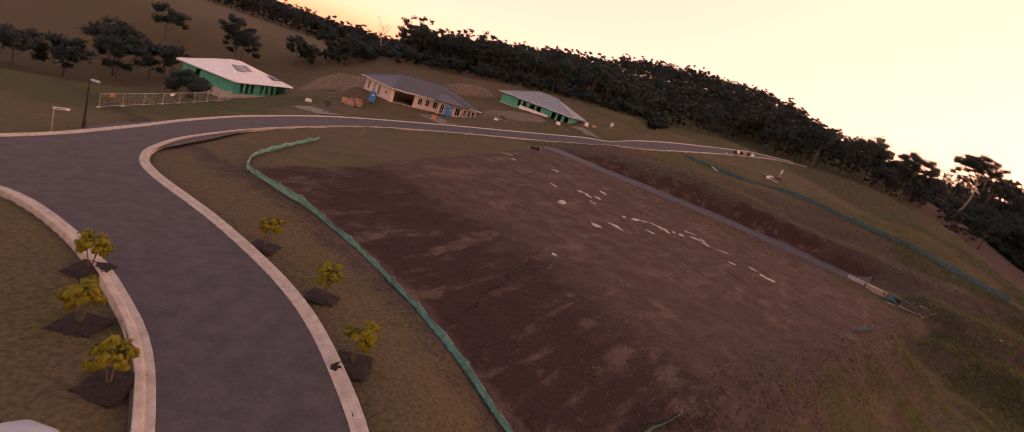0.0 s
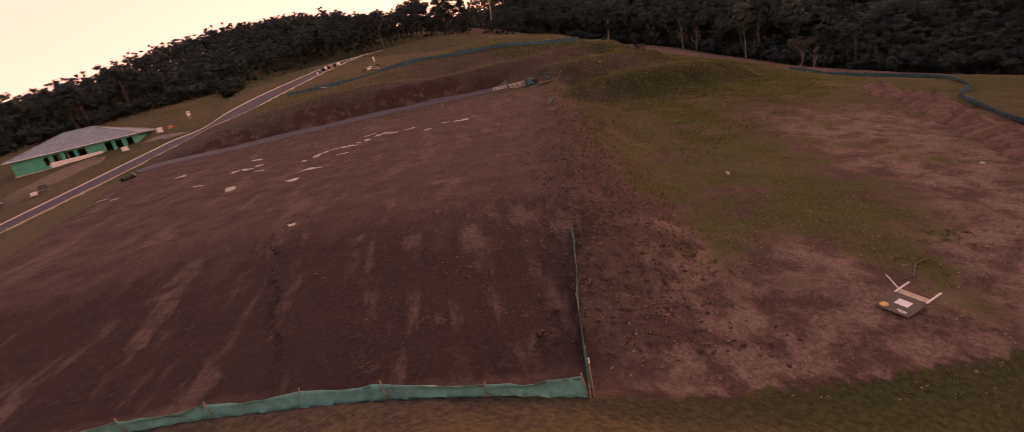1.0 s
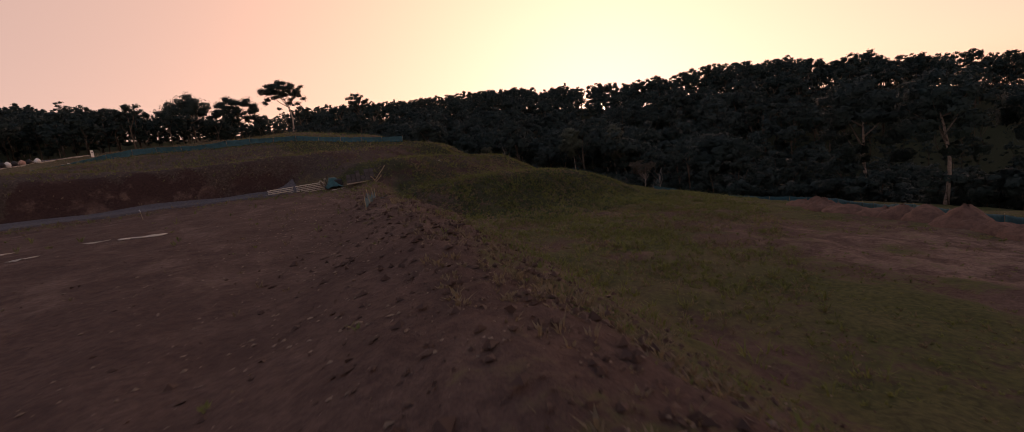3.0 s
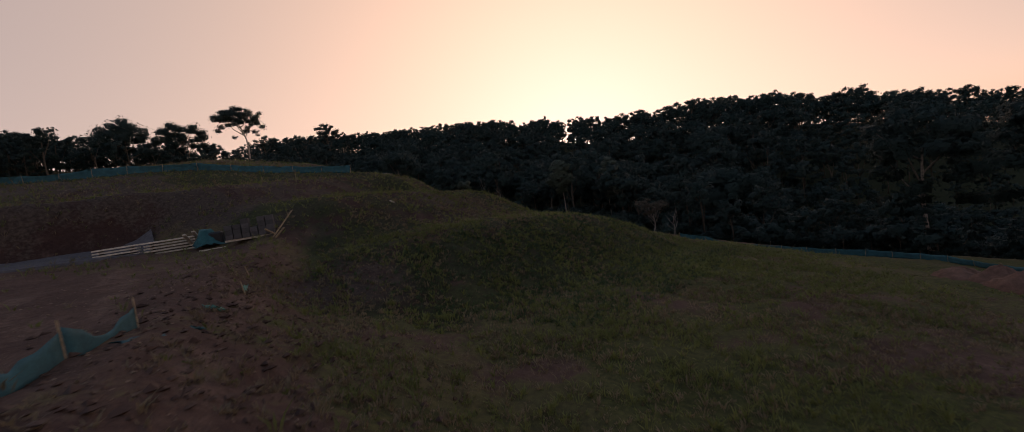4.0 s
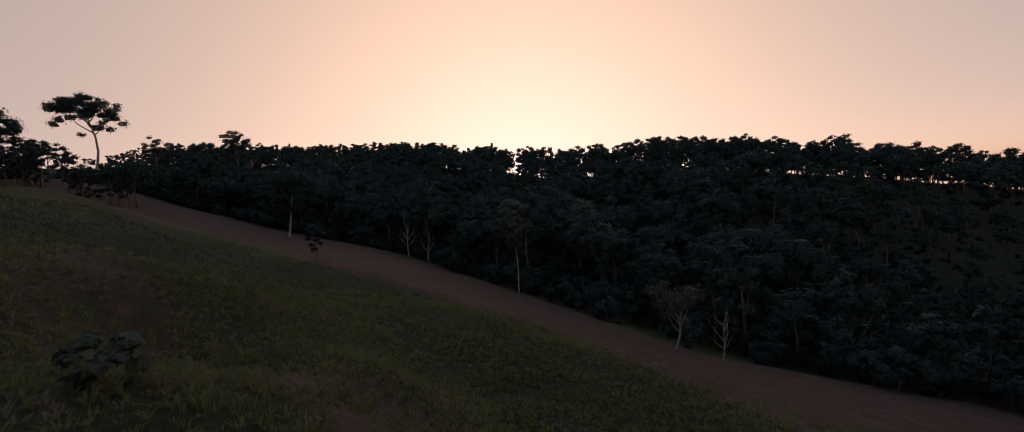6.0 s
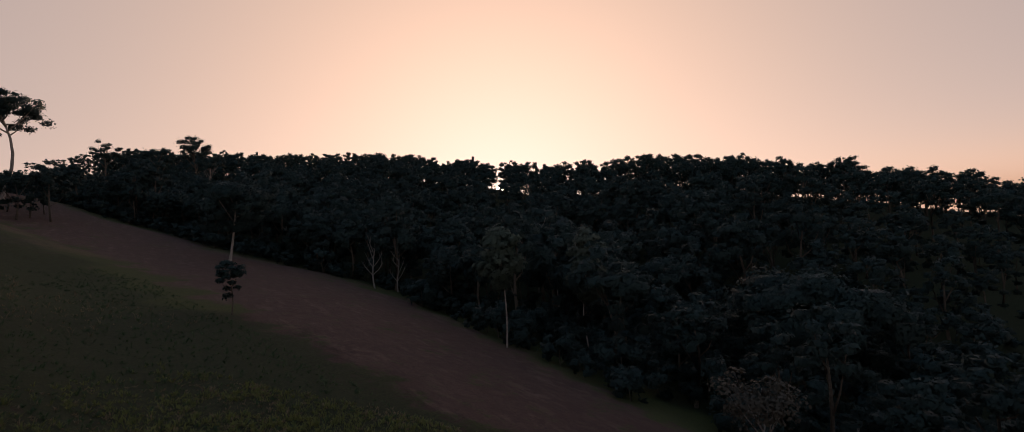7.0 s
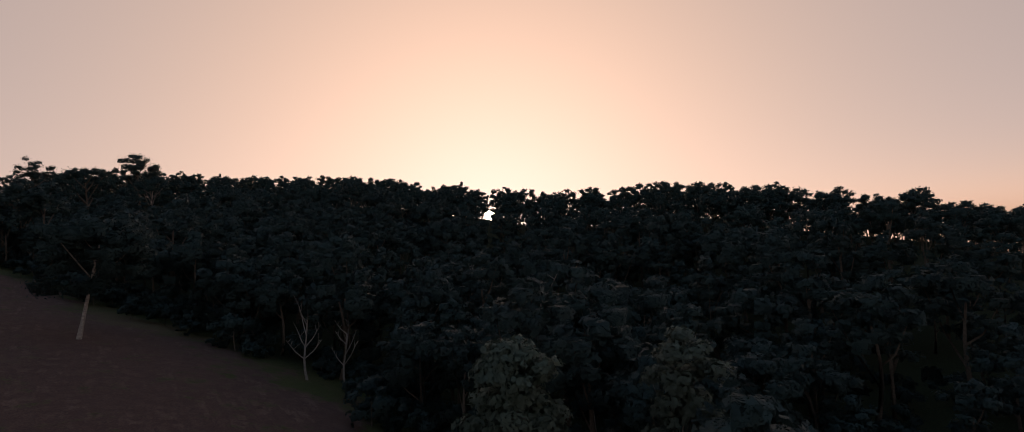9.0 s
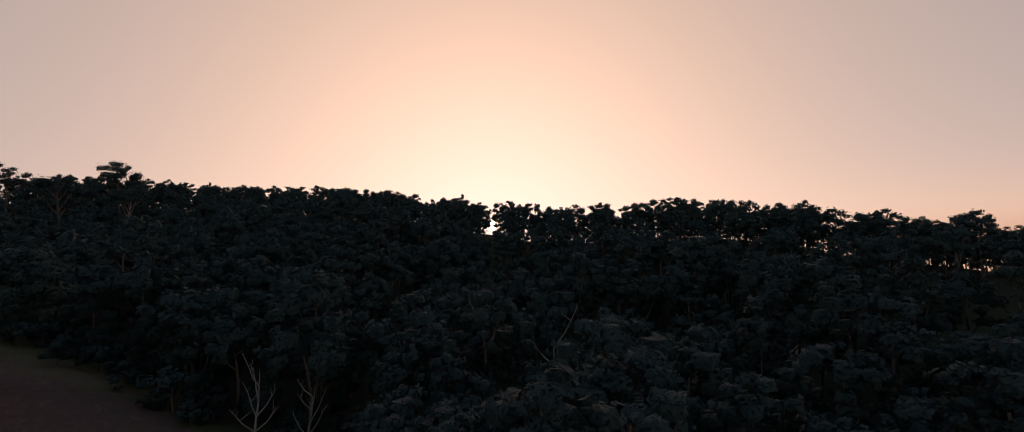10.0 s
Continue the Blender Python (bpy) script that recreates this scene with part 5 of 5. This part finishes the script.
# signs and boards by the crest of the road
for x, y, w, h, t, up in ((85.0, 148.0, .9, 1.3, 30, 1.2), (31.3, 144.2, .8, 1.0, 20, .9), (74.0, 163.5, .6, .5, 30, .4)):
    ob = thing("site_sign", "small white site sign on two legs", "sign", pose(x, y, gz(x, y) - .1, 0, 0, t), "white site signs")
    part("board", box(w, .04, h, (0, 0, up), .01), WHITE, ob)
    for o in (-.3, .3):
        part("leg", box(.06, .06, up + .2, (o * w, .05, 0), .005), TIMBER, ob)
    part("print", box(w * .6, .01, .12, (0, -.026, up + h * .6)), BLACK, ob, "dark bar of lettering")
ob = thing("white_board", "white board lying tilted on the cut bank", "panel", pose(56.5, 126.5, gz(56.5, 126.5) + .25, 18, 6, 40))
part("sheet", box(2.6, 1.7, .06, (0, 0, 0), .015), WHITE, ob)
rng = np.random.default_rng(21)
for k in range(9):
    x, y = 78.3 + rng.normal() * 1.3, 137.5 + rng.normal() * 3.4
    ob = thing("board_scrap", "pale board thrown on a pile of building waste", "board", pose(x, y, gz(x, y) + .25 + .2 * rng.random(), 10 * rng.normal(), 14 * rng.normal(), 180 * rng.random()), "building waste")
    part("plank", box(1.9 + rng.random(), .7 + .5 * rng.random(), .06, (0, 0, 0), .01), (WHITE, TIMBER, BLOCKM)[k % 3], ob)
for k in range(6):
    x, y = 80.5 + 1.6 * k + rng.normal() * .4, 172.5 + .9 * k
    ob = thing("rubbish_bag", "dark rubbish bag and boxes dumped by the road end", "rubbish", pose(x, y, gz(x, y), 0, 0, 60 * k), "dumped rubbish")
    part("bag", moved((tube([(0, 0, 0), (0, 0, .25), (0, 0, .7), (.05, 0, 1.0), (.05, 0, 1.15)], [.45, .62, .6, .3, .08], 9)), pose(0, 0, -.03)), (BLACK, WHITE, BLACK, PINK)[k % 4], ob, smooth=True)

# scraps of white sheeting on the pad
RAG = plain("dusty_white_sheeting", (0.40, 0.36, 0.30), 0.75, 0, 0.3, 3.0)
SCRAPS = [(3.3, 74.3), (4.4, 71.3), (10.8, 73.3), (10.0, 64.1), (10.6, 56.8), (14.0, 66.1), (15.0, 65.2), (18.2, 71.2), (15.4, 63.0), (16.6, 66.6), (14.2, 52.5), (17.0, 55.2), (19.8, 62.4), (21.8, 63.3), (22.9, 63.7), (24.4, 64.3), (25.2, 63.9), (26.2, 63.4), (27.5, 64.4), (28.6, 64.2), (30.8, 67.2), (30.7, 64.7), (32.1, 65.4), (32.0, 63.9), (22.6, 59.4), (34.9, 64.0), (34.1, 59.5), (37.2, 60.2), (38.2, 58.1), (34.6, 24.6), (44.1, 11.0), (8.4, 39.5), (77.7, 63.9)]
for k, (x, y) in enumerate(SCRAPS):
    w, d = .8 + 1.2 * rng.random() ** 2, .5 + .6 * rng.random()
    if k > 28:
        w, d = .5, .3
    a = radians(-30 + 60 * rng.normal())
    g = []
    for i in range(7):
        row = []
        for j in range(4):
            px, py = (i / 6 - .5) * w * (1 + .25 * rng.normal()), (j / 3 - .5) * d * (1 + .5 * rng.normal()) * math.sin(math.pi * (i + 1.2) / 8.4)
            X, Y = x + math.cos(a) * px - math.sin(a) * py, y + math.sin(a) * px + math.cos(a) * py
            row.append((X, Y, gz(X, Y) + float(lumps(X, Y)) + .02 + .02 * rng.random()))
        g.append(row)
    v, f = sheet(g, .02)
    ob = mesh_object("sheet_scrap", v, f, RAG, smooth=True)
    tagged(ob, "crumpled scrap of white sheeting lying on the earth", "scrap", "scraps of white sheeting")

# torn cloth lying by the pad edge
for k, (x, y, w) in enumerate(((48.8, 51.0, .9), (50.2, 51.6, .6), (52.5, 53.7, .4))):
    g = [[(x + (i - 3) * w / 6 + .06 * rng.normal(), y + (j - 2) * .07 + .04 * rng.normal(), 0) for j in range(5)] for i in range(7)]
    v, f = sheet([[(a, b, gz(a, b) + .03 + .10 * rng.random()) for a, b, _ in row] for row in g], .012)
    ob = mesh_object("torn_cloth", v, f, CLOTH_BLUE if k < 2 else CLOTH_PALE, smooth=True)
    tagged(ob, "crumpled piece of torn silt cloth lying in grass", "torn cloth", "pieces of torn cloth")

# ---- trees that stand out ----
def gum(name, label, x, y, h, spread, seed, bark=None, leaf=None, sink=.2, **kw):
    kw = dict(dict(bare=.4, clumps=34, per=60, size=.30, limbs=8, core=.65), **kw)
    kw.update(per=int(kw["per"] * 1.5), size=kw["size"] * .9)
    return tree(name, label, tree_shape(seed, h, spread, **kw), pose(x, y, gz(x, y) - sink), bark or BARK_DARK, leaf or LEAF)


gum("umbrella_gum", "tall gum with a bare pale trunk and flat umbrella crown", 222, 236, 34, 11.0, 3, BARK, bare=.55, clumps=64, per=46, puff=(.14, .10), flat=.55, size=.34, core=.7, limbs=11)
gum("spreading_gum", "dark broad gum tree on the skyline", 169, 232, 23, 11.5, 4, bare=.2, clumps=44, per=50, size=.34)
gum("spreading_gum", "broad dark gum tree on the knoll above the track", 188, 229, 23, 9.5, 24, bare=.25, clumps=46, per=46, size=.34)
gum("skyline_gum", "open-crowned gum tree standing over the ridge", 338, 300, 43, 9.5, 5, bare=.45, clumps=30, per=40, size=.34)
gum("skyline_gum", "airy gum tree with visible limbs against the sky", 355, 283, 36, 8.5, 6, BARK, bare=.4, clumps=24, per=32, size=.34)
gum("skyline_gum", "lone rounded gum tree on the far ridge", 368, 370, 41, 9.5, 7, bare=.45, clumps=24, per=40, size=.34)
gum("skyline_gum", "wide gum tree on the ridge above the track", 379, 314, 42, 11.5, 8, bare=.4, clumps=36, per=40, size=.34)
gum("skyline_gum", "dark gum tree beside the upper track", 292, 304, 32, 11, 9, bare=.3, clumps=34, per=46, size=.34)
gum("slender_gum", "slender tall gum with a narrow crown on a thin trunk", 176.5, 75.5, 6.9 - gz(176.5, 75.5), 3.2, 10, BARK, LEAF_PALE, bare=.46, trunk_r=.14, clumps=80, per=60, size=.26, limbs=6, puff=(.26, .12), column=True)
gum("slender_gum", "slender gum with a full grey-green crown and forked trunk", 184.4, 63.8, 6.0 - gz(184.4, 63.8), 3.2, 11, BARK, LEAF_PALE, bare=.42, trunk_r=.13, clumps=80, per=60, size=.26, limbs=7, puff=(.24, .13), column=True)
gum("dome_tree", "big dense dome-shaped tree in the valley", 176, 36, 17.0, 10.5, 12, None, LEAF, bare=.05, clumps=80, per=60, size=.30, limbs=6, flat=.9)
gum("pale_tree", "small pale twiggy tree at the forest edge", 143, 50.2, 8.2, 3.4, 13, PALETWIG, leaf_material("dusty_leaf", (.05, .045, .032), (.10, .09, .07), (.08, .07, .055)), bare=.22, clumps=26, per=60, size=.13, limbs=12, flat=.3, core=0)
gum("bush_tree", "small dark tree standing alone on the bare track", 154.2, 102, 6.4, 1.6, 14, bare=.36, clumps=30, per=60, size=.17, core=.6, limbs=5, flat=.2)
gum("leaning_gum", "gum with a pale leaning trunk at the forest edge", 207.5, 147.4, 20, 7.5, 15, BARK, bare=.36, clumps=60, per=50, size=.30, lean=.2, limbs=5, flat=.1)
gum("white_trunk_gum", "tall gum with a straight white trunk in dark forest", 212, 71.5, 24, 5.0, 16, BARK, bare=.55, clumps=28, per=50, size=.30)
gum("edge_gum", "large gum with a forked pale trunk behind the silt fence", 142, 6.5, 27, 9.0, 17, BARK, bare=.36, clumps=64, per=56, size=.32, limbs=4, flat=.1)
gum("edge_gum", "gum with a thin pale trunk at the forest edge", 119, 1.5, 21, 6.5, 18, BARK, bare=.4, clumps=46, per=56, size=.30, limbs=5, flat=.2)
gum("edge_gum", "broad gum with a pale trunk over the low pad", 122, -14, 23, 8.0, 19, BARK, bare=.35, clumps=50, per=56, size=.30, limbs=5, flat=.2)
gum("gold_topped_gum", "tall gum with its top lit gold by low sun", -69, 136.6, 17, 4.5, 20, bare=.3, clumps=30, per=50, size=.30)
gum("shrub", "dark rounded shrub beside the wire fence", -44.6, 77.0, 4.2, 3.6, 21, bare=.05, clumps=30, per=50, size=.22, limbs=4)
gum("shrub", "small green shrub on the lip of a grassed bench", 93.9, 65.2, 1.5, .9, 23, bare=.05, clumps=16, per=40, size=.14, limbs=3, leaf=LEAF_PALE)
gum("roadside_gum", "dark round gum tree behind the houses", -48, 162, 9.5, 5.0, 22, bare=.15, clumps=30, per=40, size=.30)
for k, (x, y, h, s) in enumerate(((-85, 105, 9, 5), (-90, 100, 8, 5), (-80, 112, 11, 5.5), (-84, 117, 12, 6), (-78, 120, 9, 5), (-77, 126, 8, 4.5), (-98, 96, 8, 5), (-104, 104, 9, 5), (-92, 126, 10, 5), (-74, 150, 10, 5), (-62, 158, 9, 4.5), (-95, 150, 11, 5), (-60, 175, 10, 5), (-32, 190, 12, 5.5), (-20, 186, 12, 5), (-5, 184, 13, 5.5))):
    gum("paddock_gum", "dark spreading gum tree in rough paddock", x, y, h, s, 30 + k, bare=.22, clumps=26, per=34, size=.30, limbs=5)


def dead_tree(label, x, y, h, seed, mat=None, lean=0.0, forks=7):
    rng = np.random.default_rng(seed)
    ob = thing("dead_tree", label, "dead tree", pose(x, y, gz(x, y) - .2, 0, 0, seed * 70), "bleached dead trees")
    path = [np.array((lean * h * s + .03 * h * math.sin(5 * s), .02 * h * math.sin(4 * s + 1), h * .8 * s)) for s in np.linspace(0, 1, 6)]
    part("trunk", tube(path, [h * .02 * (1 - .7 * k / 5) for k in range(6)], 6), mat or PALETWIG, ob, smooth=True)
    for k in range(forks):
        b = path[2 + k % 4]
        a = k * 2.2 + rng.random()
        tip = b + np.array((math.cos(a), math.sin(a), 1.0 + .6 * rng.random())) * h * (.16 + .14 * rng.random())
        mid = (b + tip) / 2 + (0, 0, -.03 * h)
        limbs = [tube([b, mid, tip], [h * .009, h * .007, h * .002], 5)]
        for j in range(3):
            c = mid + (tip - mid) * (.2 + .3 * j)
            limbs.append(tube([c, c + rng.normal(size=3) * h * .05 + (0, 0, h * .06)], [h * .004, h * .0015], 4))
        part("branch", limbs, mat or PALETWIG, ob)


dead_tree("bleached dead tree with fine branches at the forest edge", 222.5, 112.5, 11, 1)
dead_tree("bleached dead sapling beside the bare track", 217.5, 116.5, 11, 2)
dead_tree("broken white dead trunk with two arms", 246, 159, 14, 3, None, 0, 3)
dead_tree("low twiggy dead bush by the track", 138.5, 46, 5, 4, None, .1, 9)
dead_tree("large bleached dead tree behind the houses", -46, 183, 12, 5, None, 0, 8)
dead_tree("pale dead trunk leaning out of the forest", 268, 186, 17, 6, None, -.2, 5)
dead_tree("pale dead trunk standing in dark forest", 262, 98, 19, 7, None, .05, 5)
dead_tree("pale dead trunk in the middle of the forest", 250, 82, 18, 8, None, -.05, 6)

# undergrowth along the forest edge
rng = np.random.default_rng(11)
BUSH = [tree_shape(s + 70, 4.0 + s % 3, 2.6 + .4 * (s % 3), .02, 10, 20, .30, 0, 2, puff=(.3, .16)) for s in range(5)]
edge = scatter(rng, 420, (70, 275, -120, 300), lambda x, y: -2 < -from_line(x, y, EDGE) < 14, 2.6)
edge += scatter(rng, 330, (150, 260, -40, 75), lambda x, y: 12 < -from_line(x, y, EDGE) < 75, 4.0)
woods("undergrowth", "dense dark undergrowth along the forest edge", edge, BUSH, LEAF, BARK_DARK, [.6 + .7 * rng.random() for _ in edge])
scrub = scatter(rng, 260, (-130, 60, 130, 215), lambda x, y: y > 172 + .2 * x and x > -62, 5.0)
woods("undergrowth", "low scrub between the houses and the wooded hill", scrub, BUSH, LEAF, BARK_DARK, [.5 + .7 * rng.random() for _ in scrub])


# ---- grass, clods and stones ----
def tufts(name, label, places, high, mat, blades=7, seed=1):
    rng = np.random.default_rng(seed)
    p = np.array(places)
    z = ground(p[:, 0], p[:, 1])
    n = len(p) * blades
    c = np.repeat(np.column_stack([p, z]), blades, 0)
    size = np.repeat(high * (.4 + 1.1 * rng.random(len(p)) ** 2), blades)
    a = rng.random(n) * 6.283
    out = np.stack([np.cos(a), np.sin(a), np.zeros(n)], 1)
    side = np.stack([-np.sin(a), np.cos(a), np.zeros(n)], 1)
    root = c + out * (rng.random(n) * .10)[:, None] - (0, 0, .05)
    h = size * (.6 + .6 * rng.random(n))
    mid = root + out * (h * .22)[:, None] + np.column_stack([np.zeros(n), np.zeros(n), h * .6])
    tip = root + out * (h * (.45 + .4 * rng.random(n)))[:, None] + np.column_stack([np.zeros(n), np.zeros(n), h * (.75 + .3 * rng.random(n))])
    w = (.012 + .016 * rng.random(n))[:, None]
    v = np.stack([root, mid + side * w, tip, mid - side * w], 1).reshape(-1, 3)
    f = np.arange(4 * n).reshape(-1, 4)
    ob = mesh_object(name, v, f, mat)
    return tagged(ob, label, "grass", kind="stuff")


GRASS = leaf_material("green_grass", (0.050, 0.078, 0.026), (0.200, 0.225, 0.070), (0.140, 0.130, 0.050), 0.0, 0.5)
STRAW = leaf_material("dry_grass", (0.080, 0.064, 0.044), (0.260, 0.205, 0.130), (0.18, 0.14, 0.085), 0.0, 0.45)


def where_grass(n, box_, low, high, seed, more=None):
    """Places where the grass share of the ground is within bounds."""
    rng = np.random.default_rng(seed)
    x, y = rng.uniform(box_[0], box_[1], n * 4), rng.uniform(box_[2], box_[3], n * 4)
    g = zones(x, y)[0] + .2 * rng.normal(size=len(x))
    k = (g > low) & (g < high) & (road_cover(x, y) < .01)
    if more is not None:
        k &= more(x, y)
    return np.column_stack([x, y])[k][:n]


def patch(x, y):
    """Slow patches of rank and of dead grass."""
    return (np.sin(x * .55 + 2 * np.sin(y * .3)) * np.sin(y * .62 + 2 * np.sin(x * .23))
            + .6 * np.sin(x * 1.7 + 1.5 * np.sin(y * 1.1)) * np.sin(y * 1.5 + 1.5 * np.sin(x * .9)))


chance = lambda x, y: (np.sin(x * 127.1 + y * 311.7) * 43758.5) % 1
near_path = lambda x, y: np.abs((y - 25.7) - (x - 13.6) * .36) + 8 * chance(x, y) - 5 + 60 * (x < 34 + 34 * chance(y, x))
tufts("grass", "tufts of rank green grass on the spur", where_grass(24000, (34, 135, 28, 92), .66, 9, 1, lambda x, y: (near_path(x, y) < 18) & (patch(x, y) > -.55)), .32, GRASS, 9, 1)
tufts("grass", "dead brown grass on the spur", where_grass(20000, (30, 135, 28, 92), .2, .95, 2, lambda x, y: (near_path(x, y) < 17) & (patch(x, y) < .45)), .24, STRAW, 8, 2)
tufts("grass", "far tufts of green grass on the slopes", where_grass(10000, (34, 104, 28, 132), .4, 9, 6, lambda x, y: near_path(x, y) > 14), .34, GRASS, 7, 6)
LUSH = leaf_material("lush_grass", (0.020, 0.046, 0.022), (0.062, 0.105, 0.044), (0.05, 0.07, 0.03), 0.0, 0.4)
tufts("grass", "lush dark green grass on the slope above the track", where_grass(9000, (99, 165, 58, 135), .5, 9, 12, lambda x, y: from_line(x, y, FOOT) > -.5), .30, LUSH, 7, 12)
tufts("grass", "lush dark green grass in the hollow below the spur", where_grass(5000, (62, 96, 38, 62), .45, 9, 13, lambda x, y: (from_line(x, y, LIP_LOW) < -1) & (from_line(x, y, LIP_LOW) > -15)), .26, LUSH, 8, 13)
tufts("grass", "dead straw on the graded bank", where_grass(7000, (20, 100, 74, 132), .2, 9, 7, lambda x, y: near_path(x, y) > 16), .36, STRAW, 6, 7)
tufts("grass", "short green grass on the low pad", where_grass(13000, (14, 100, 2, 50), .42, 9, 3), .12, GRASS, 6, 3)
tufts("grass", "short dry grass on the low pad", where_grass(10000, (14, 100, 2, 50), .3, 9, 8), .11, STRAW, 6, 8)
tufts("grass", "dry grass and weeds along the pad edge", where_grass(5000, (12, 64, 18, 64), -9, 9, 4, lambda x, y: np.abs((x - 7.2) * .623 - (y - 17.5) * .782 - 2.8) < 3.0), .17, STRAW, 9, 4)
tufts("weeds", "clumps of dark green weeds along the churned pad edge", where_grass(1500, (10, 66, 8, 64), -9, 9, 9, lambda x, y: (patch(x * 1.3, y * 1.3) > .45) & (np.abs((x - 7.2) * .623 - (y - 17.5) * .782 - 4.0) < 2.2) & ((x - 7.2) * .643 + (y - 17.5) * .766 > 5)), .20, GRASS, 14, 9)
tufts("weeds", "straggling green weeds on the bare dirt beside the sign", where_grass(700, (14, 40, 4, 26), -9, 9, 10, lambda x, y: (patch(x, y) > .2) & (np.abs((x - 7.2) * .643 + (y - 17.5) * .766 - 8.5) < 1.3)), .17, GRASS, 14, 10)
tufts("grass", "tall dry grass beyond the road and on the crest", where_grass(14000, (-100, 150, 100, 205), .3, 9, 5, lambda x, y: (y > 108 + .3 * np.abs(x)) & (from_line(x, y, F_LINE[::3]) > 1.5) | (x > 60)), .55, STRAW, 5, 5)


def stones(name, label, places, size, mat, seed):
    rng = np.random.default_rng(seed)
    base = np.array(((1, 0, 0), (.1, 1, 0), (-1, .1, 0), (0, -1, .1), (.1, 0, .8), (0, .1, -.6)))
    tri = np.array(((0, 1, 4), (1, 2, 4), (2, 3, 4), (3, 0, 4), (1, 0, 5), (2, 1, 5), (3, 2, 5), (0, 3, 5)))
    n = len(places)
    p = np.array(places)
    s = size * (.35 + 1.3 * rng.random(n) ** 3)
    v = base[None] * (1 + .35 * rng.normal(size=(n, 6, 3)))
    a = rng.random(n) * 6.283
    R = np.stack([np.stack([np.cos(a), -np.sin(a), 0 * a], 1), np.stack([np.sin(a), np.cos(a), 0 * a], 1), np.stack([0 * a, 0 * a, 1 + 0 * a], 1)], 1)
    v = np.einsum("nij,nkj->nki", R, v) * s[:, None, None] * (1.2, .9, .7)
    z = ground(p[:, 0], p[:, 1]) + lumps(p[:, 0], p[:, 1]) + s * .15
    v = v + np.column_stack([p, z])[:, None]
    f = (tri[None] + 6 * np.arange(n)[:, None, None]).reshape(-1, 3)
    ob = mesh_object(name, v.reshape(-1, 3), f, mat)
    return tagged(ob, label, "stones", kind="stuff")


STONE = leaf_material("pale_stone", (0.09, 0.06, 0.045), (0.29, 0.22, 0.16), (0.2, 0.14, 0.10))
CLOD = leaf_material("earth_clod", (0.035, 0.020, 0.016), (0.10, 0.058, 0.044), (0.08, 0.045, 0.03))
rng = np.random.default_rng(31)
def along_edge(n, spread, mean, x0, x1):
    s = rng.uniform(x0, x1, n)
    d = mean + spread * rng.normal(size=n)
    return np.column_stack([7.2 + .782 * s + .623 * d, 17.5 + .623 * s - .782 * d])
stones("stones", "pale stones and rubble scattered along the pad edge", along_edge(6500, 4.0, -.8, 4, 70), .032, STONE, 1)
stones("clods", "dark clods of turned earth along the pad edge", along_edge(9000, 2.2, 1.8, 2, 72), .075, CLOD, 2)
stones("clods", "small clods spread over the batter of the pad", np.column_stack([rng.uniform(-12, 40, 4000), rng.uniform(20, 62, 4000)]), .032, CLOD, 3)
crack = rng.uniform(0, 1, 420)
stones("clods", "line of dark clods along a crack in the batter", np.column_stack([2.0 + 5.2 * crack + .25 * np.sin(crack * 19) + .10 * rng.normal(size=420), 27.3 + 12 * crack + .10 * rng.normal(size=420)]), .05, MULCH, 5)
stones("stones", "small pale stones on the dirt beside the pad", np.column_stack([7.2 + .643 * (kw := rng.uniform(1, 22, 3500)) + .623 * (kd := rng.uniform(1, 22, 3500)), 17.5 + .766 * kw - .782 * kd]), .045, STONE, 4)
rub = rng.uniform(0, 1, 1100)
stones("rubble", "scattered pale broken blocks and rubble beside the building site", np.column_stack([-42 + 21 * rub + 1.8 * rng.normal(size=1100), 124.5 - 15 * rub + 1.8 * rng.normal(size=1100)]), .24, STONE, 6)
